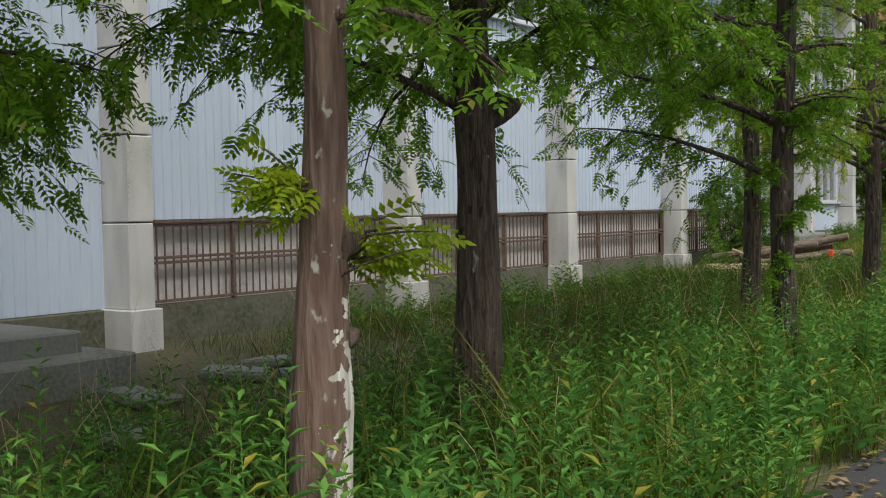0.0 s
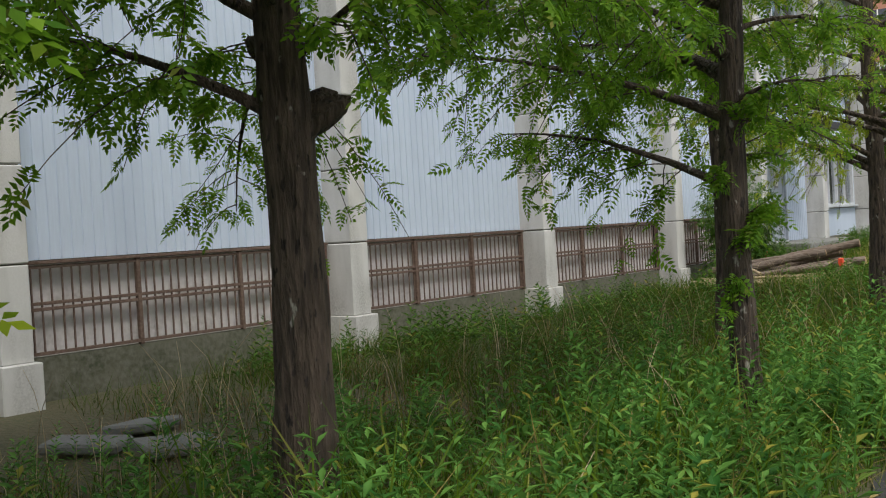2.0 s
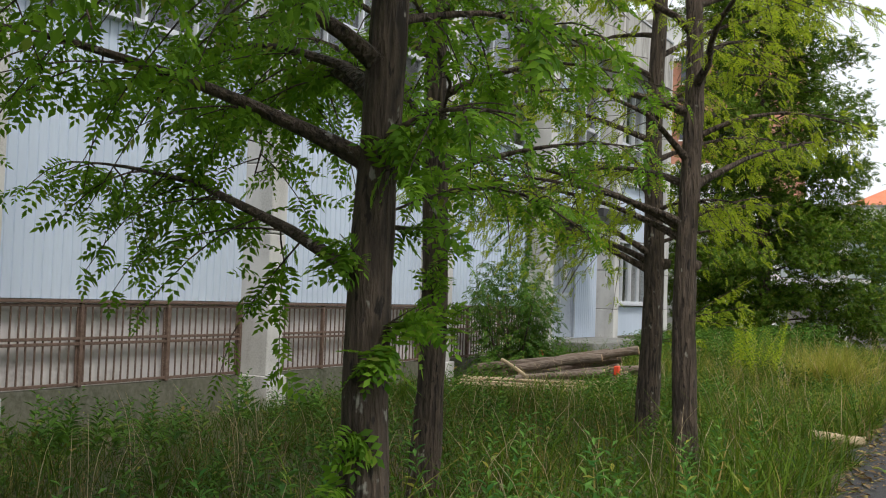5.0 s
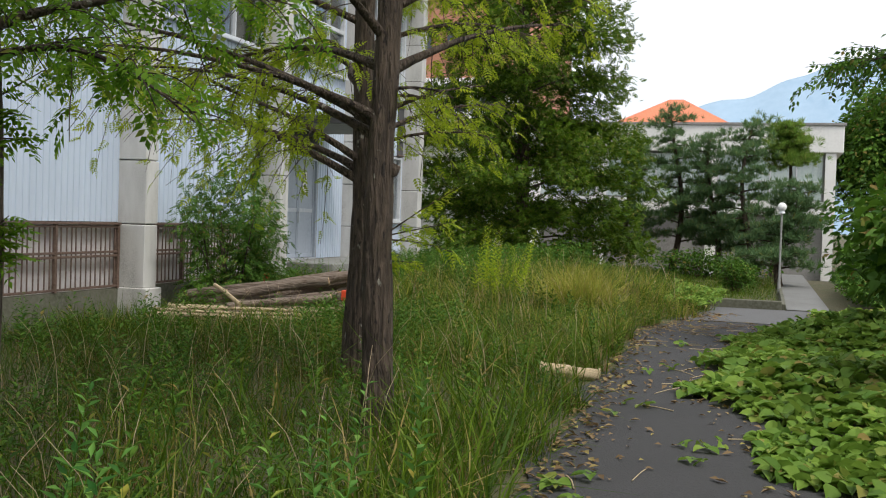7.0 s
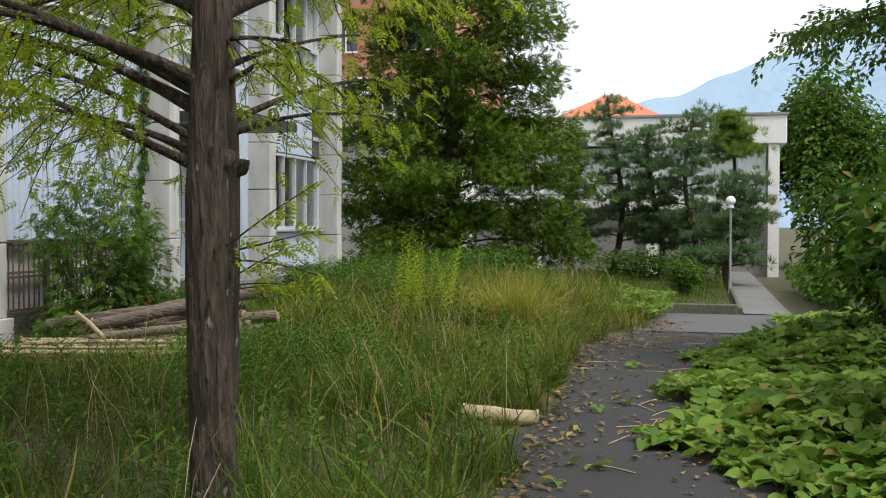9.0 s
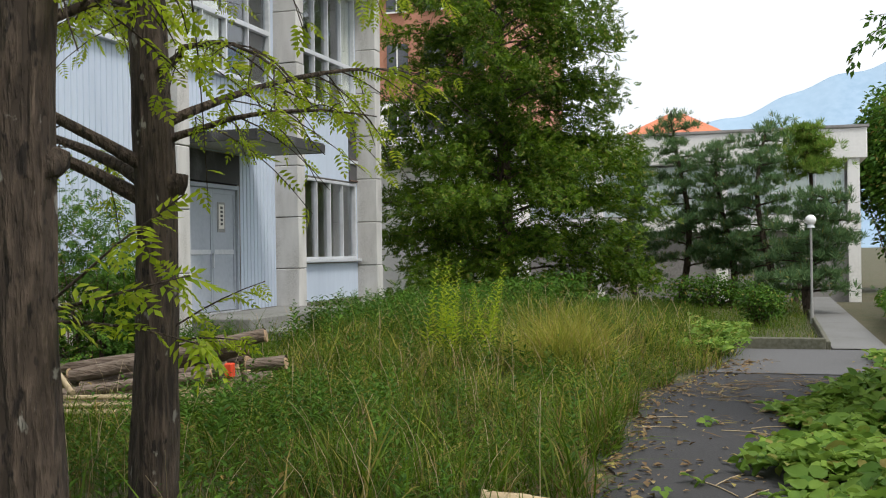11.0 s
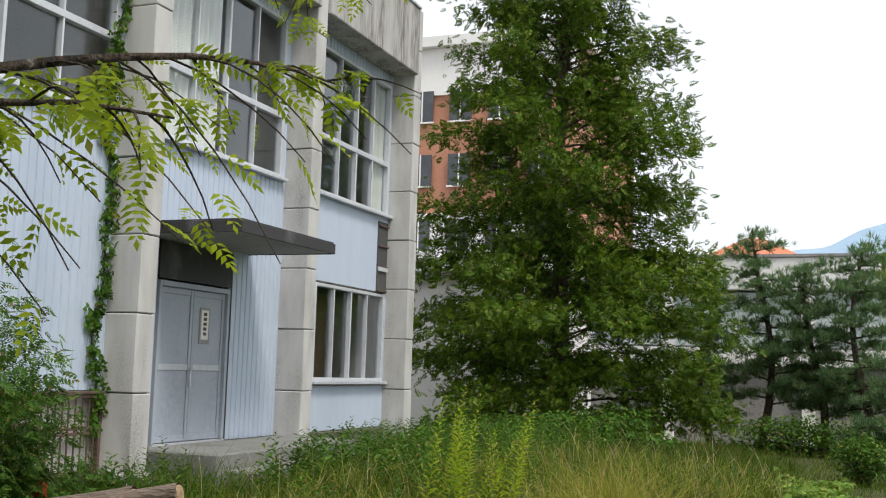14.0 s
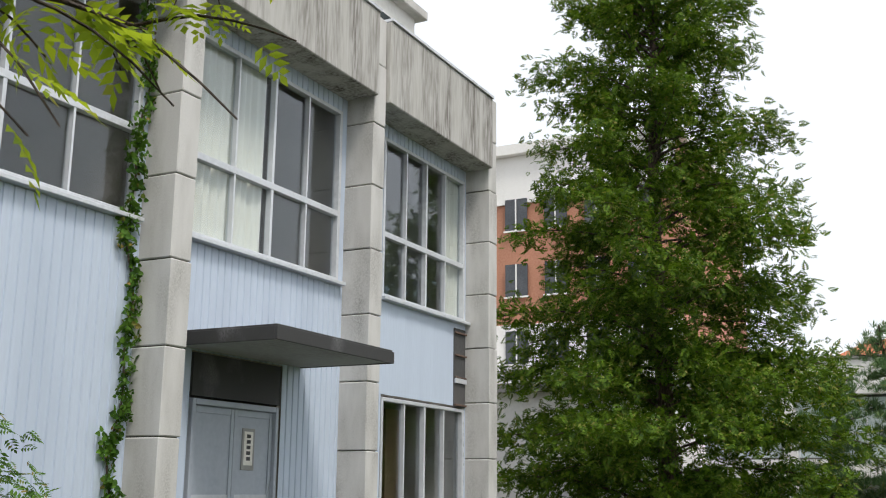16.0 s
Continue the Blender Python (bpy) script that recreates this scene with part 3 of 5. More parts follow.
double_door("door_1", 4.0, 5.5, 0.52, 2.72, "grey-blue painted steel double door", False)
double_door("door_2", 27.64, 29.36, 0.74, 2.92, "closed grey steel double door with a paper notice", True)
tagged(part("trim", boxes((XS - 0.05, XS + 0.02, 27.62, 29.38, 2.95, 3.46)), M_CANOPY), "dark panel above the door", "trim", kind="structure")
canopy = empty("door_canopy", "flat weathered grey sheet canopy above the door", "canopy")
part("canopy_slab", boxes((XS + 0.01, -8.86, 27.3, 29.82, 3.50, 3.53)), M_SOFFIT, canopy, "pale soffit board")
part("canopy_top", boxes((XS + 0.01, -8.84, 27.28, 29.84, 3.645, 3.665)), M_CANOPY, canopy)
for r in ((XS + 0.01, -8.86, 27.26, 27.296, 3.49, 3.64), (XS + 0.01, -8.86, 29.824, 29.86, 3.49, 3.64), (-8.856, -8.82, 27.26, 29.86, 3.49, 3.64)):
    part("fascia", boxes(r, bevel=0.004), M_CANOPY, canopy)
steps = empty("entrance_steps", "mossy concrete landing with a step", "steps")
part("landing", boxes((XS + 0.07, -8.2, 1.0, 5.6, -0.1, 0.5), bevel=0.02), M_STEP, steps)
part("step", boxes((XS + 0.07, -7.76, 0.8, 5.85, -0.1, 0.31), bevel=0.02), M_STEP, steps)
landing = empty("door_landing", "cracked concrete landing before the grey door", "steps")
part("landing", boxes((XS + 0.07, -8.9, 27.1, 31.0, -0.1, 0.72), bevel=0.02), M_STEP, landing)
part("step", boxes((XS + 0.07, -8.5, 27.3, 30.4, -0.1, 0.52), bevel=0.02), M_STEP, landing)


# ---- buildings beyond ----
def far_hall():
    b = empty("white_hall", "long white two-storey hall with a deep flat fascia", "building")
    y = 52.0
    part("wall", boxes((-24, 1.7, y + 0.4, y + 14, -0.5, 4.75)), M_GREYWALL, b)
    part("roof", boxes((-24.4, 1.95, y, y + 14.4, 4.78, 5.85), bevel=0.03), M_WHITE, b, "broad white fascia")
    part("roof_cap", boxes((-24.5, 2.02, y - 0.06, y + 14.5, 5.854, 5.95)), M_GREYWALL, b)
    part("balcony_band", boxes((-24, 1.72, y + 0.1, y + 0.38, 2.3, 2.86)), M_WHITE, b)
    for x in (1.3, -3.2, -7.7, -12.2):
        part("pier", boxes((x, x + 0.4, y + 0.08, y + 0.39, 2.87, 4.77)), M_WHITE, b)
        part("lower_pier", boxes((x, x + 0.4, y + 0.08, y + 0.39, -0.5, 2.28)), M_WHITE, b)
        for k in range(4):
            w = part("window", boxes((x - 4.05 + k * 1.0, x - 3.1 + k * 1.0, y + 0.25, y + 0.37, 2.92, 4.7)), M_PALEGLASS, b)
            x0, x1 = x - 4.05 + k * 1.0, x - 3.1 + k * 1.0
            part("frame", boxes((x0 - 0.04, x0 + 0.02, y + 0.2, y + 0.3, 2.9, 4.72), (x0, x1, y + 0.2, y + 0.26, 3.62, 3.68)), M_FRAME, w)


far_hall()


def apartment():
    b = empty("apartment_building", "tall terracotta tiled apartment block with white bands", "building")
    y = 62.0
    part("wall", boxes((-34, -13.3, y, y + 14, -0.5, 17.2)), M_BRICKWALL, b)
    part("roof", boxes((-34.5, -12.9, y - 0.5, y + 14.5, 17.22, 17.7)), M_WHITE, b)
    part("top_band", boxes((-34.1, -13.2, y - 0.12, y - 0.004, 14.9, 17.2)), M_WHITE, b)
    part("ground_band", boxes((-34.1, -13.2, y - 0.12, y - 0.004, -0.5, 9.2)), M_WHITE, b)
    for f in range(5):
        for k in range(10):
            x = -33 + 1.95 * k
            z = 1.2 + 3.1 * f
            w = part("window", boxes((x, x + 1.1, y - 0.2, y - 0.125, z, z + 1.5)), M_DARKGLASS, b)
            part("frame", boxes((x - 0.06, x + 1.16, y - 0.24, y - 0.205, z - 0.08, z - 0.004), (x + 0.52, x + 0.58, y - 0.24, y - 0.205, z, z + 1.5)), M_WHITE, w)


apartment()
low = empty("outbuilding", "low white plastered outbuilding", "building")
part("wall", boxes((-16, -9.6, 46, 50, -0.3, 4.6)), M_WHITE, low)
part("roof", boxes((-16.3, -9.3, 45.7, 50.3, 4.604, 4.85)), M_GREYWALL, low)
red = empty("house", "distant house with a hipped orange tile roof", "house")
bm = boxes((-13, -2, 82, 92, -0.5, 7.6))
part("wall", bm, M_WHITE, red)
bm = bmesh.new()
c = [bm.verts.new(p) for p in ((-13.8, 81.2, 7.6), (-1.2, 81.2, 7.6), (-1.2, 92.8, 7.6), (-13.8, 92.8, 7.6))]
t = [bm.verts.new(p) for p in ((-8.0, 87, 11.0), (-7.0, 87, 11.0))]
for f in ((c[0], c[1], t[1], t[0]), (c[1], c[2], t[1]), (c[2], c[3], t[0], t[1]), (c[3], c[0], t[0]), (c[3], c[2], c[1], c[0])):
    bm.faces.new(f)
part("roof", bm, M_ROOFTILE, red, "orange clay tile hipped roof")
side_house = empty("white_house", "white house behind the bushes", "house")
part("wall", boxes((5.0, 14, 36, 46, -0.2, 5.2)), M_WHITE, side_house)
part("roof", boxes((4.6, 14.4, 35.6, 46.4, 5.204, 5.5)), M_GREYWALL, side_house)
for k in range(3):
    part("window", boxes((4.93, 4.996, 37.5 + 2.6 * k, 39.0 + 2.6 * k, 1.0, 2.4)), M_DARKGLASS, side_house)

# wooded mountain, distance haze put into its pale blue colour
hx = np.linspace(-900, 2200, 240)
prof = np.interp(hx, [-900, -300, -110, 0, 140, 300, 600, 1200, 2200], [20, 110, 200, 226, 276, 330, 390, 380, 200]) + 5 * np.sin(hx / 37) + 3 * np.sin(hx / 14 + 1)
hv = np.concatenate([np.stack([hx, np.full_like(hx, 1500 - 0), np.full_like(hx, -20)], 1), np.stack([hx, np.full_like(hx, 1750.0), prof], 1), np.stack([hx, np.full_like(hx, 2400.0), np.full_like(hx, -20)], 1)])
i = np.arange(239)
tagged(np_part("backdrop", hv, np.concatenate([np.stack([i, i + 1, i + 241, i + 240], 1), np.stack([i + 240, i + 241, i + 481, i + 480], 1)]), M_HAZEHILL, smooth=True), "wooded mountain with blue distance haze in its colour", "mountain", kind="structure")


# ---- trees ----
LEAF_A = pinnate(5, 0.15, 0.046, 0.022, 0.05)
LEAF_B = pinnate(4, 0.11, 0.048, 0.025, 0.03)
SPRAY = pinnate(4, 0.19, 0.085, 0.048, 0.05)


def bend(p0, az, rise, length, sag, n=9, jitter=0.03, g=None):
    """Points of a limb that leaves p0 at azimuth az, rises and then sags."""
    u = np.linspace(0, 1, n)
    r = length * u
    z = r * math.tan(rise) - sag * length * u * u
    side = np.cumsum(g.normal(0, jitter, n)) * length * 0.25
    side -= side[0]
    return np.stack([p0[0] + r * math.cos(az) - side * math.sin(az), p0[1] + r * math.sin(az) + side * math.cos(az), p0[2] + z], 1)


def row_tree(x, y, radius, height, first, label, seed, branches=22, reach=2.6, leafy=1.0, bark=M_BARK, leaf=M_TREELEAF, lean=(0, 0), stubs=(), fixed=(), sprouts=(), swell=0.0, taper=0.72, leaf_pair=(LEAF_A, LEAF_B), leaf_size=1.0):
    """Street tree: fluted trunk, rising limbs that sag at their ends, hanging twigs, trunk sprouts."""
    g = np.random.default_rng(seed)
    t = empty("tree", label, "tree", "row of trees along the path")
    z0 = float(h_ground(x, y)) - 0.1
    zs = np.linspace(0, 1, 48)
    pts = np.stack([x + lean[0] * zs * height + 0.02 * np.sin(zs * 17 + seed), y + lean[1] * zs * height + 0.02 * np.cos(zs * 13 + seed), z0 + zs * height], 1)
    rad = radius * (1 - 0.75 * zs) * (1 + 0.25 * np.exp(-zs * height / 0.3) + swell / (1 + np.exp((zs * height - 1.35) / 0.12)))
    rad *= 1 + 0.05 * np.sin(zs * height * 5.3 + seed) * np.sin(zs * height * 2.1)
    np_part("trunk", *tube(pts, rad, 20, 0.09, seed), bark, t, True)
    at = lambda z: np.array([np.interp(z, pts[:, 2], pts[:, k]) for k in range(3)])
    limbs, sets, young = [], [], []
    for zb, az, ln in stubs:
        limbs.append(tube(bend(at(zb), az, 0.55, ln, 0.0, 7, 0.02, g), radius * np.array([0.55, 0.52, 0.46, 0.42, 0.44, 0.34, 0.03]), 8, 0.3, seed))
    plan = [(zb, az, ln, g.uniform(0.40, 0.55), g.uniform(0.20, 0.32)) for zb, az, ln in fixed]
    for k in range(branches):
        zb = first + (height - first - 0.6) * (k / branches) ** 1.15
        plan.append((zb, k * 2.4 + g.uniform(-0.5, 0.5), reach * (1.0 - taper * (zb - first) / (height - first)) * g.uniform(0.7, 1.12), g.uniform(0.25, 0.65), g.uniform(0.30, 0.60)))
    for zb, az, ln, rise, sag in plan:
        p = at(zb)
        free = 1.25 + 0.45 * max(0, zb - 2.6)
        if math.cos(az) > 0.2:
            ln = min(ln, max(0.5, free / math.cos(az)))
        b = bend(p, az, rise, ln, sag, 10, 0.09, g)
        for _ in range(6):
            gap = np.stack([b[:, 0] - np.interp(b[:, 1], [0, 17.75], [0, -1.9]), np.clip(b[:, 1], 0, 17.75) - b[:, 1], b[:, 2] - 1.75], 1)
            if np.linalg.norm(gap, axis=1).min() > 1.5:
                break
            ln *= 0.75
            b = p + (b - p) * 0.75
        limbs.append(tube(b, np.linspace(0.012 + 0.0085 * ln, 0.004, 10) * (1 + 0.5 * np.exp(-np.arange(10.0))), 6, 0.2, seed))
        nt = int(7 + 6 * ln)
        for j in range(nt):
            u = 0.16 + 0.84 * (j + g.random() * 0.8) / nt
            q = np.array([np.interp(u, np.linspace(0, 1, 10), b[:, c]) for c in range(3)])
            ta = az + (1 if j % 2 else -1) * g.uniform(0.3, 1.3)
            tl = (0.12 + ln * 0.26) * (1.25 - u * 0.7) * g.uniform(0.5, 1.3)
            tw = bend(q, ta, g.uniform(-0.45, 0.45), tl, g.uniform(0.2, 0.8), 6, 0.08, g)
            tip = tw[-1] - (np.interp(tw[-1, 1], [0, 17.75], [0, -1.9]), np.clip(tw[-1, 1], 0, 17.75), 1.75)
            if np.linalg.norm(tip) < 1.55:
                continue
            limbs.append(tube(tw, np.linspace(0.006, 0.0025, 6), 3, 0, seed))
            # denser leaves on the high, unseen limbs, added to deepen the shade below
            nl = max(2, int(leafy * tl / (0.036 if zb < 4.2 else 0.030)))
            us = np.sort(g.uniform(0.05, 1.0, nl))
            sets.append((np.stack([np.interp(us, np.linspace(0, 1, 6), tw[:, c]) for c in range(3)], 1) + g.normal(0, 0.02, (nl, 3)), ta + g.normal(0, 0.9, nl)))
    for zb, az, ln in sprouts:
        for k in range(3):
            tw = bend(at(zb + g.normal(0, 0.05)), az + g.normal(0, 0.35), g.uniform(0.0, 0.7), ln * g.uniform(0.6, 1.1), g.uniform(0, 0.3), 6, 0.06, g)
            limbs.append(tube(tw, np.linspace(0.007, 0.0025, 6), 4, 0, seed))
            nl = int(5 + 12 * ln)
            us = g.uniform(0.25, 1.0, nl)
            young.append((np.stack([np.interp(us, np.linspace(0, 1, 6), tw[:, c]) for c in range(3)], 1), az + g.normal(0, 0.9, nl)))
    lv, lf = join(limbs)
    np_part("branchwork", lv, lf, M_BARK if bark is M_SCAR else bark, t, True)

    def leaves(name, rows, material, droop):
        P, A = np.concatenate([r[0] for r in rows]), np.concatenate([r[1] for r in rows])
        way = np.stack([P[:, 0] - np.interp(P[:, 1], [0, 17.75], [0, -1.9]), np.clip(P[:, 1], 0, 17.75) - P[:, 1], P[:, 2] - 1.75], 1)
        far = np.linalg.norm(way, axis=1) > 1.4
        P, A = P[far], A[far]
        n = len(P)
        R = turns(A - math.pi / 2, g.normal(droop, 0.45, n), g.normal(0, 0.6, n))
        m = n // 2
        cv, cf = join([spread(leaf_pair[0], P[:m], R[:m], leaf_size * g.uniform(0.65, 1.25, m)), spread(leaf_pair[1], P[m:], R[m:], leaf_size * g.uniform(0.7, 1.35, n - m))])
        tagged(np_part(name, cv, cf, material, t), kind="stuff" if name == "sprout" else "")

    order = list(g.permutation(len(sets)))
    leaves("crown", [sets[k] for k in order], leaf, -0.55)
    for row in young:
        leaves("sprout", [row], M_YELLOWLEAF if bark is M_SCAR else leaf, -0.1)
    return t


# low taper: upper crowns broadened out of view to shade the facade
row_tree(-2.69, 2.85, 0.100, 8.5, 2.2, "slim tree with lichen-spotted scarred brown bark", 3, 22, 2.4, 0.9, bark=M_SCAR, taper=0.2, swell=0.22, stubs=((1.32, 0.6, 0.17), (0.98, 0.7, 0.15)), fixed=((2.35, 2.5, 1.5), (2.7, 3.4, 1.9)), sprouts=((1.55, 3.6, 0.30), (1.62, 4.2, 0.26), (1.30, 0.75, 0.52), (1.36, 1.1, 0.42)))
row_tree(-4.0, 5.7, 0.150, 10, 2.35, "stout dark brown tree with a knotted trunk", 5, 32, 3.1, 0.85, bark=M_DARKBARK, taper=0.15, swell=0.06, stubs=((2.02, 0.6, 0.32), (2.10, 1.0, 0.26)), fixed=((2.12, 3.7, 2.2), (2.6, 4.3, 2.2), (2.7, 0.2, 2.2)))
row_tree(-3.15, 9.18, 0.108, 9.5, 2.3, "slender tree with dark bark and low feathery limbs", 8, 28, 2.9, 0.72, bark=M_DARKBARK, taper=0.3, stubs=((2.15, 0.9, 0.2),), fixed=((2.2, 3.5, 2.6), (1.7, 3.0, 2.2), (2.5, 2.6, 2.4)), sprouts=((1.35, 5.2, 0.28), (1.5, 0.3, 0.34), (1.75, 4.4, 0.25), (1.95, 0.9, 0.40), (0.95, 5.0, 0.20), (2.2, 5.6, 0.3)))
row_tree(-4.62, 12.3, 0.115, 9.5, 2.4, "slender tree with dark bark and sparse limbs", 11, 20, 2.4, 0.6, bark=M_DARKBARK, fixed=((2.55, 0.7, 1.9),), sprouts=((1.8, 4.9, 0.24), (2.1, 0.3, 0.30), (1.45, 0.2, 0.18)))
row_tree(-3.57, 15.36, 0.122, 10, 2.6, "tree with flaking grey-brown bark and yellow-green leaves", 14, 24, 2.8, 0.42, bark=M_DARKBARK, leaf=M_YELLOWLEAF, leaf_size=0.8, stubs=((1.95, 0.3, 0.16),), fixed=((2.35, 3.3, 2.8), (2.25, 2.9, 2.6), (2.4, 3.7, 2.4), (2.45, 0.5, 2.8), (2.75, 1.2, 2.6)), sprouts=((1.45, 0.4, 0.7),))
row_tree(-4.7, 17.85, 0.14, 10, 2.75, "forked tree with wide bare low limbs and yellow-green leaves", 17, 24, 2.9, 0.42, bark=M_DARKBARK, leaf=M_YELLOWLEAF, leaf_size=0.8, stubs=((2.05, 0.2, 0.2),), fixed=((2.0, 3.4, 3.2), (2.1, 3.0, 3.0), (2.35, 0.3, 3.0), (2.2, 3.9, 2.6), (2.45, 0.9, 2.8)), sprouts=((1.2, 0.5, 0.6),))
row_tree(-5.7, 2.0, 0.14, 9, 1.6, "leafy tree near the entrance steps", 19, 36, 3.2, 0.75, bark=M_DARKBARK, taper=0.1, leaf_size=1.25)
# two trees added out of view to keep light off the near facade
row_tree(-3.4, -2.5, 0.14, 9.5, 2.2, "unseen leafy tree added behind to shade the wall", 23, 26, 2.8, 0.9, bark=M_DARKBARK)
row_tree(-6.2, -3.5, 0.14, 9.5, 2.2, "unseen leafy tree added behind to shade the wall", 27, 26, 2.8, 0.9, bark=M_DARKBARK)


def cone_tree(x, y, height, spread_r, seed):
    """Tall conical tree with dense layered sprays."""
    g = np.random.default_rng(seed)
    t = empty("conifer", "tall dense conical tree with feathery green sprays", "tree")
    z0 = float(h_ground(x, y))
    zs = np.linspace(0, 1, 20)
    np_part("trunk", *tube(np.stack([x + 0.05 * np.sin(zs * 9), y + 0.05 * np.cos(zs * 8), z0 - 0.2 + zs * height], 1), 0.26 * (1 - 0.93 * zs), 10, 0.12, seed), M_DARKBARK, t, True)
    limbs, P, A, S = [], [], [], []
    n = 175
    for k in range(n):
        u = (k + 0.5) / n
        zb = z0 + 0.25 + (height - 0.5) * u
        prof = (1 - u) ** 0.62 * min(1.0, 0.72 + 2.4 * u)
        ln = spread_r * prof * g.uniform(0.62, 1.14) * (1.22 if k % 23 == 7 else 1.0) + 0.25
        az = k * 2.399 + g.uniform(-0.3, 0.3)
        b = bend((x, y, zb), az, g.uniform(0.15, 0.45) + 0.35 * u, ln, g.uniform(0.15, 0.45), 9, 0.04, g)
        limbs.append(tube(b, np.linspace(0.035, 0.007, 9), 4, 0.1, seed))
        m = int((40 + 66 * ln) * (1.3 if u < 0.35 else 1.0))
        us = g.uniform(0.22, 1.0, m) ** 0.8
        q = np.stack([np.interp(us, np.linspace(0, 1, 9), b[:, c]) for c in range(3)], 1)
        q += g.normal(0, 0.10, (m, 3)) + np.stack([-np.sin(az) * g.normal(0, 0.20 * ln * 0.5, m), np.cos(az) * g.normal(0, 0.20 * ln * 0.5, m), g.normal(-0.05, 0.20, m)], 1)
        P.append(q)
        A.append(az + g.normal(0, 0.8, m))
        S.append(g.uniform(0.6, 1.15, m))
    tagged(np_part("branchwork", *join(limbs), M_DARKBARK, t, True), kind="stuff")
    P, A, S = np.concatenate(P), np.concatenate(A), np.concatenate(S)
    R = turns(A - math.pi / 2, g.normal(0.0, 0.6, len(P)), g.normal(0, 0.7, len(P)))
    np_part("crown", *spread(SPRAY, P, R, S), M_BIGLEAF, t)


cone_tree(-8.45, 41.5, 16.5, 4.35, 21)

NEEDLES = join([leaflet((0, 0, 0), (0.16 * math.cos(a) * c, 0.16 * math.sin(a) * c, 0.16 * s), 0.018) for a, c, s in [(2.4 * k, math.cos(0.2 + 0.09 * k), math.sin(0.2 + 0.09 * k)) for k in range(14)]])


def pine(x, y, height, wide, seed, label, leaf=M_PINE, low=0.22):
    g = np.random.default_rng(seed)
    t = empty("pine_tree", label, "tree", "pines before the white hall")
    z0 = float(h_ground(x, y))
    zs = np.linspace(0, 1, 14)
    cx, cy = x + 0.25 * np.sin(zs * 5 + seed), y + 0.2 * np.cos(zs * 4 + seed) - 0.2
    pts = np.stack([cx, cy, z0 - 0.2 + zs * height], 1)
    np_part("trunk", *tube(pts, 0.13 * (1 - 0.8 * zs), 8, 0.12, seed), M_DARKBARK, t, True)
    limbs, P = [], []
    for k in range(30):
        u = low + (1 - low) * k / 30
        p = np.array([np.interp(u, zs, pts[:, c]) for c in range(3)])
        ln = wide * (1.15 - u) ** 0.6 * g.uniform(0.6, 1.1)
        b = bend(p, k * 2.4 + g.uniform(-0.4, 0.4), g.uniform(0.0, 0.35), ln, g.uniform(0, 0.3), 7, 0.08, g)
        limbs.append(tube(b, np.linspace(0.03, 0.008, 7), 4, 0.1, seed))
        m = int(40 * ln)
        us = g.uniform(0.3, 1, m)
        q = np.stack([np.interp(us, np.linspace(0, 1, 7), b[:, c]) for c in range(3)], 1) + g.normal(0, 1, (m, 3)) * (0.20, 0.20, 0.07)
        P.append(q)
    np_part("branchwork", *join(limbs), M_DARKBARK, t, True)
    P = np.concatenate(P)
    n = len(P)
    np_part("crown", *spread(NEEDLES, P, turns(g.uniform(0, 6.3, n), g.normal(0, 0.5, n), g.normal(0, 0.5, n)), g.uniform(0.9, 1.7, n)), leaf, t)


pine(-4.0, 47, 6.3, 1.6, 31, "dark green pine with a crooked trunk")
pine(-2.6, 46, 5.2, 1.5, 32, "dark green pine with a crooked trunk")
pine(-1.4, 45, 5.6, 1.5, 33, "layered pine with flat needle pads")
pine(-5.6, 48, 5.2, 1.6, 34, "dark green pine with a crooked trunk")
pine(-0.3, 47.5, 5.7, 1.9, 36, "pale green umbrella-shaped pine before the hall", M_VINE, 0.74)
pine(-0.2, 41, 3.3, 1.5, 35, "low pine beside the footpath lamp")

OVAL = join([(lambda a: a)(leaflet((0, 0, 0), (0, 0.10, -0.01), 0.055, 0.012))])


def round_leaf(angle, length, width, stalk=0.02):
    """A broad heart-shaped leaf blade, cupped along its rib."""
    v = np.array([(0, 0, 0), (-0.42 * width, 0.12 * length, 0.012), (-0.5 * width, 0.45 * length, 0.015), (-0.25 * width, 0.8 * length, 0), (0, length, -0.03), (0.25 * width, 0.8 * length, 0), (0.5 * width, 0.45 * length, 0.015), (0.42 * width, 0.12 * length, 0.012)], float)
    v[:, 1] += stalk
    c, s = math.cos(angle), math.sin(angle)
    r = v @ np.array([[c, s, 0], [-s, c, 0], [0, 0, 1]])
    return r, np.array([(0, i + 1, i) for i in range(1, 7)])


TRIO = join([round_leaf(0, 0.14, 0.125), round_leaf(1.75, 0.125, 0.115), round_leaf(-1.75, 0.125, 0.115)])


